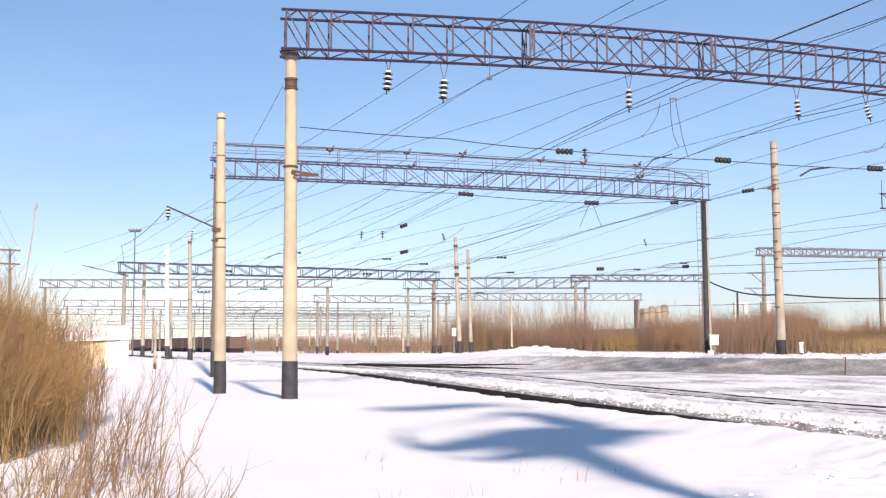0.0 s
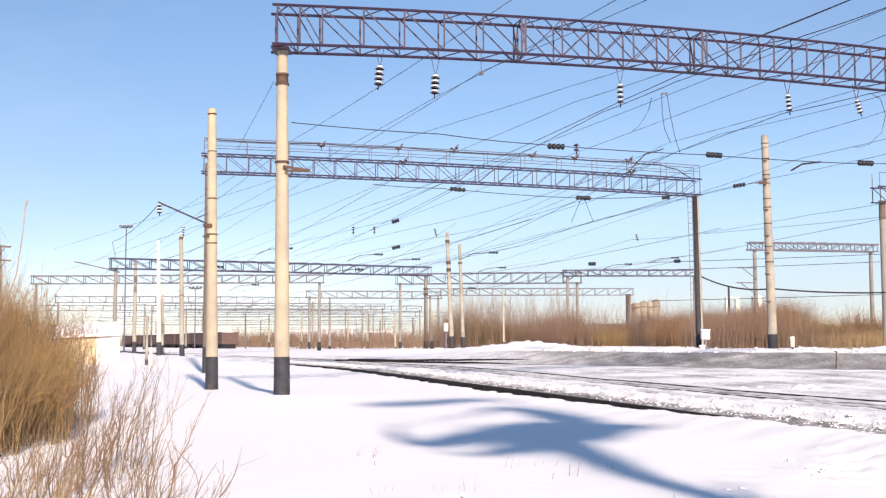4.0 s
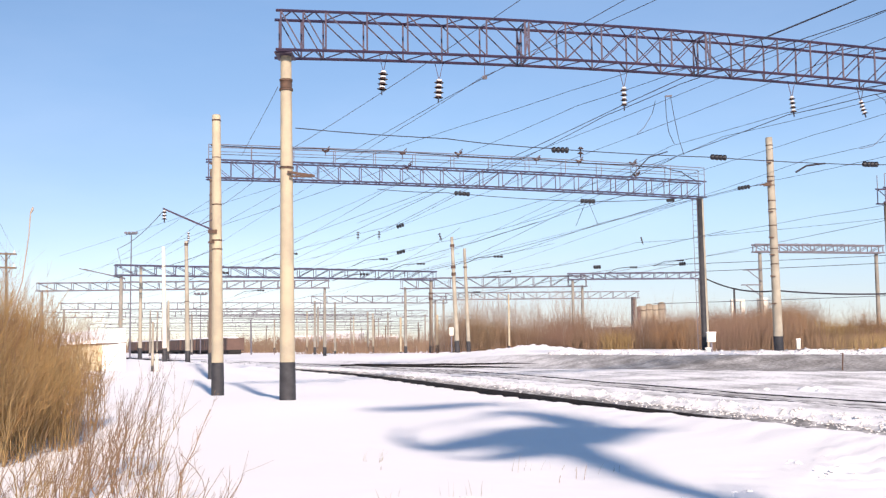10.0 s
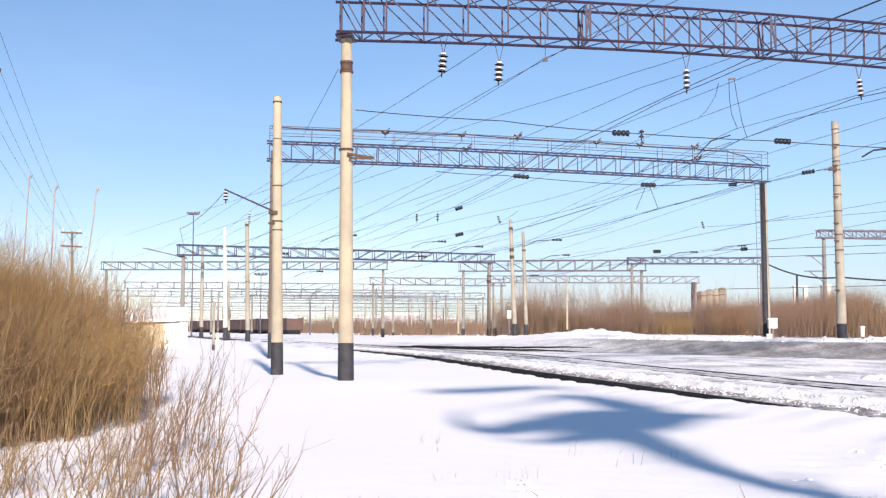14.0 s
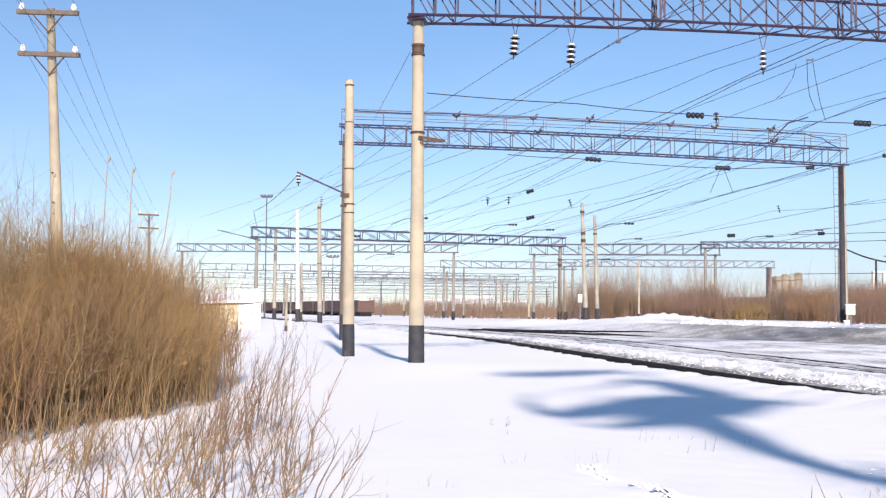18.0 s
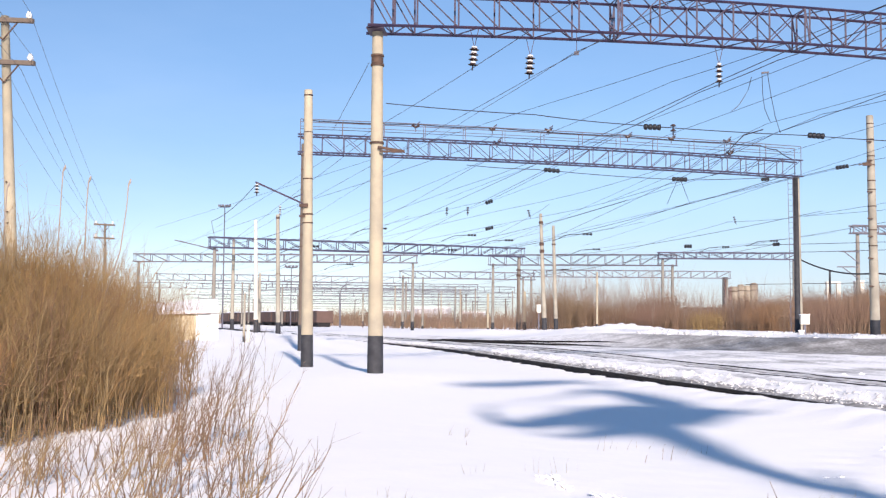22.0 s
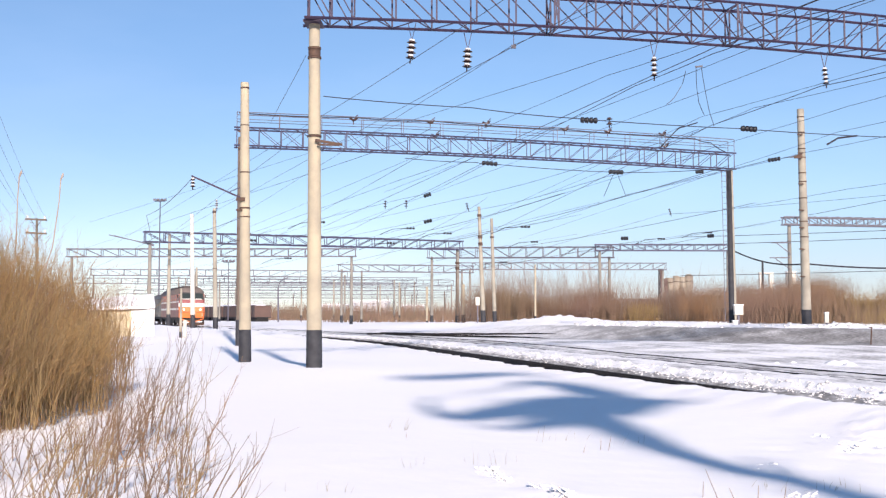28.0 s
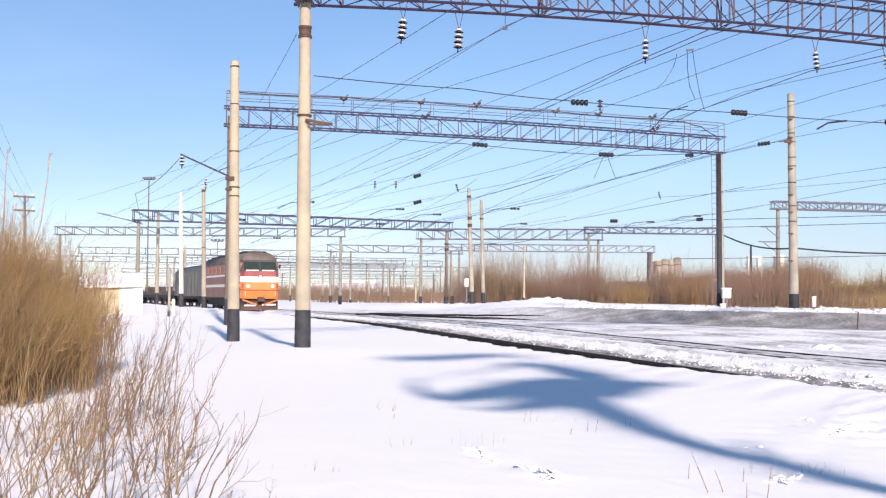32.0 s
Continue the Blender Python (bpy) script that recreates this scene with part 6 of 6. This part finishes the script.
def coach(label):
    """Dull grey covered car; its near end at y = 0."""
    th = thing("railway_car", label, "railway car", group="cars behind the locomotive")
    wheels = []
    body = []
    for y in (0.0, -20.6):
        body.append([(-1.52, y, 1.2), (-1.52, y, 3.7), (-1.2, y, 4.2), (0, y, 4.45), (1.2, y, 4.2), (1.52, y, 3.7), (1.52, y, 1.2)])
    part("body", Mesh().profile(body), CAR_GREY, th)
    part("roof", Mesh().profile([[(1.24, y, 4.21), (0, y, 4.47), (-1.24, y, 4.21), (-1.2, y, 4.26), (0, y, 4.53), (1.2, y, 4.26)] for y in (0.05, -20.65)]), ROOF_D, th)
    for k in range(9):
        for sx in (-1, 1):
            part("rib", Mesh().box((sx * 1.54, -0.9 - k * 2.35, 2.45), (0.06, 0.12, 2.4)), CAR_GREY, th)
    for sx in (-1, 1):
        part("sliding_door", Mesh().box((sx * 1.56, -10.2, 2.4), (0.06, 2.2, 2.3)), CAR_GREY, th)
    part("underframe", Mesh().box((0, -10.3, 1.05), (2.5, 20.4, 0.3)), UNDER, th)
    bogie(th, -2.6, 2, wheels)
    bogie(th, -18.0, 2, wheels)
    part("coupler", Mesh().box((0, 0.4, 1.05), (0.3, 0.9, 0.3)), RUST, th)
    return th, wheels


def low_wagon(label):
    """Low-sided brown wagon; its near end at y = 0."""
    th = thing("low_wagon", label, "freight wagon", group="cars behind the locomotive")
    wheels = []
    part("deck", Mesh().box((0, -6.7, 1.2), (2.9, 13.4, 0.16)), UNDER, th)
    for sx in (-1, 1):
        for k in range(4):
            part("side_board", Mesh().box((sx * 1.42, -1.7 - k * 3.33, 1.53), (0.06, 3.25, 0.5)), WAGON_END, th)
        part("side_sill", Mesh().box((sx * 1.38, -6.7, 1.02), (0.1, 13.2, 0.28)), UNDER, th)
    for y in (-0.03, -13.37):
        part("end_board", Mesh().box((0, y, 1.5), (2.8, 0.06, 0.44)), WAGON_END, th)
    part("snow_cover", Mesh().box((0, -6.7, 1.33), (2.7, 13.1, 0.1), taper=0.96), SNOW_GREY, th, "snow lying on the deck")
    bogie(th, -2.2, 2, wheels)
    bogie(th, -11.2, 2, wheels)
    part("coupler", Mesh().box((0, 0.35, 1.05), (0.3, 0.8, 0.3)), RUST, th)
    return th, wheels


def gondola(label):
    """Open-topped freight wagon; its near end at y = 0."""
    th = thing("freight_wagon", label, "freight wagon", group="standing freight wagons")
    for sx in (-1, 1):
        part("side", Mesh().box((sx * 1.5, -6.5, 2.35), (0.08, 13.0, 2.1)), WAGON, th)
        for k in range(7):
            part("rib", Mesh().box((sx * 1.57, -0.5 - k * 2.0, 2.35), (0.1, 0.14, 2.1)), WAGON, th)
        part("top_rail", Mesh().box((sx * 1.5, -6.5, 3.42), (0.16, 13.1, 0.12)), WAGON, th)
    for y in (0.0, -13.0):
        part("end", Mesh().box((0, y, 2.35), (3.0, 0.08, 2.1)), WAGON_END, th, "rust-red end wall")
    part("floor", Mesh().box((0, -6.5, 1.25), (3.0, 13.0, 0.2)), UNDER, th)
    part("load", Mesh().profile([[(-1.45, y, 1.35), (1.45, y, 1.35), (1.45, y, 3.2), (0.5, y, h), (-0.6, y, h), (-1.45, y, 3.2)] for y, h in ((-0.1, 3.3), (-2.0, 3.75), (-5.0, 3.5), (-9.0, 3.8), (-12.9, 3.3))]), SNOW_CLEAN, th, "snow on the load")
    part("underframe", Mesh().box((0, -6.5, 1.0), (2.2, 12.5, 0.3)), UNDER, th)
    junk = []
    bogie(th, -2.2, 2, junk)
    bogie(th, -10.8, 2, junk)
    return th


Mesh.unit = 1.0
loco, loco_wheels = locomotive()
cars = [(21.6, *coach("dull grey-green covered railway car coupled behind the locomotive"))]
cars += [(14.6, *low_wagon("low-sided brown wagon trailing in the train")) for _ in range(4)]

row = Vector((-46.0, 84.0 * DEPTH, 0)).normalized()
turned = 180 + math.degrees(math.atan2(46, 84 * DEPTH))
wagon = gondola("dark open freight wagon with snow on its load")
wagon.matrix_basis = pose(-37.4, 170.0 * DEPTH, 0.0, 0, 0, turned)
for k in range(1, 8):
    p = Vector((-37.4, 170.0 * DEPTH, 0.0)) + row * 14.2 * k
    copy_thing(wagon, pose(p.x, p.y, p.z, 0, 0, turned))


# ---- what moves ----
SPEED = 12.2                       # metres a second along the track
RUN = Vector((0.4229, -0.9062 * DEPTH, 0)).normalized()  # the train's way, towards the camera
END = Vector((-15.65, 74.3 * DEPTH, 0.22))   # where its nose is at the end


def motions():
    turn = math.degrees(math.atan2(-RUN.x, RUN.y))
    back = 0.0
    for ob, length, wheels in [(loco, 21.6, loco_wheels)] + [(c, n, w) for n, c, w in cars]:
        rows = []
        for t in (0.0, 8.0, 16.0, 24.0, 28.0, 32.0):
            p = END - RUN * (SPEED * (32.0 - t) + back)
            rows.append((t, pose(p.x, p.y, p.z, 0, 0, turn)))
        walk(ob, rows)
        back += length
    for w, y in loco_wheels:
        walk(w, [(k / 15, pose(0, y, 0.55, -math.degrees(SPEED * k / 15 / 0.55))) for k in range(0, 481)])


motions()
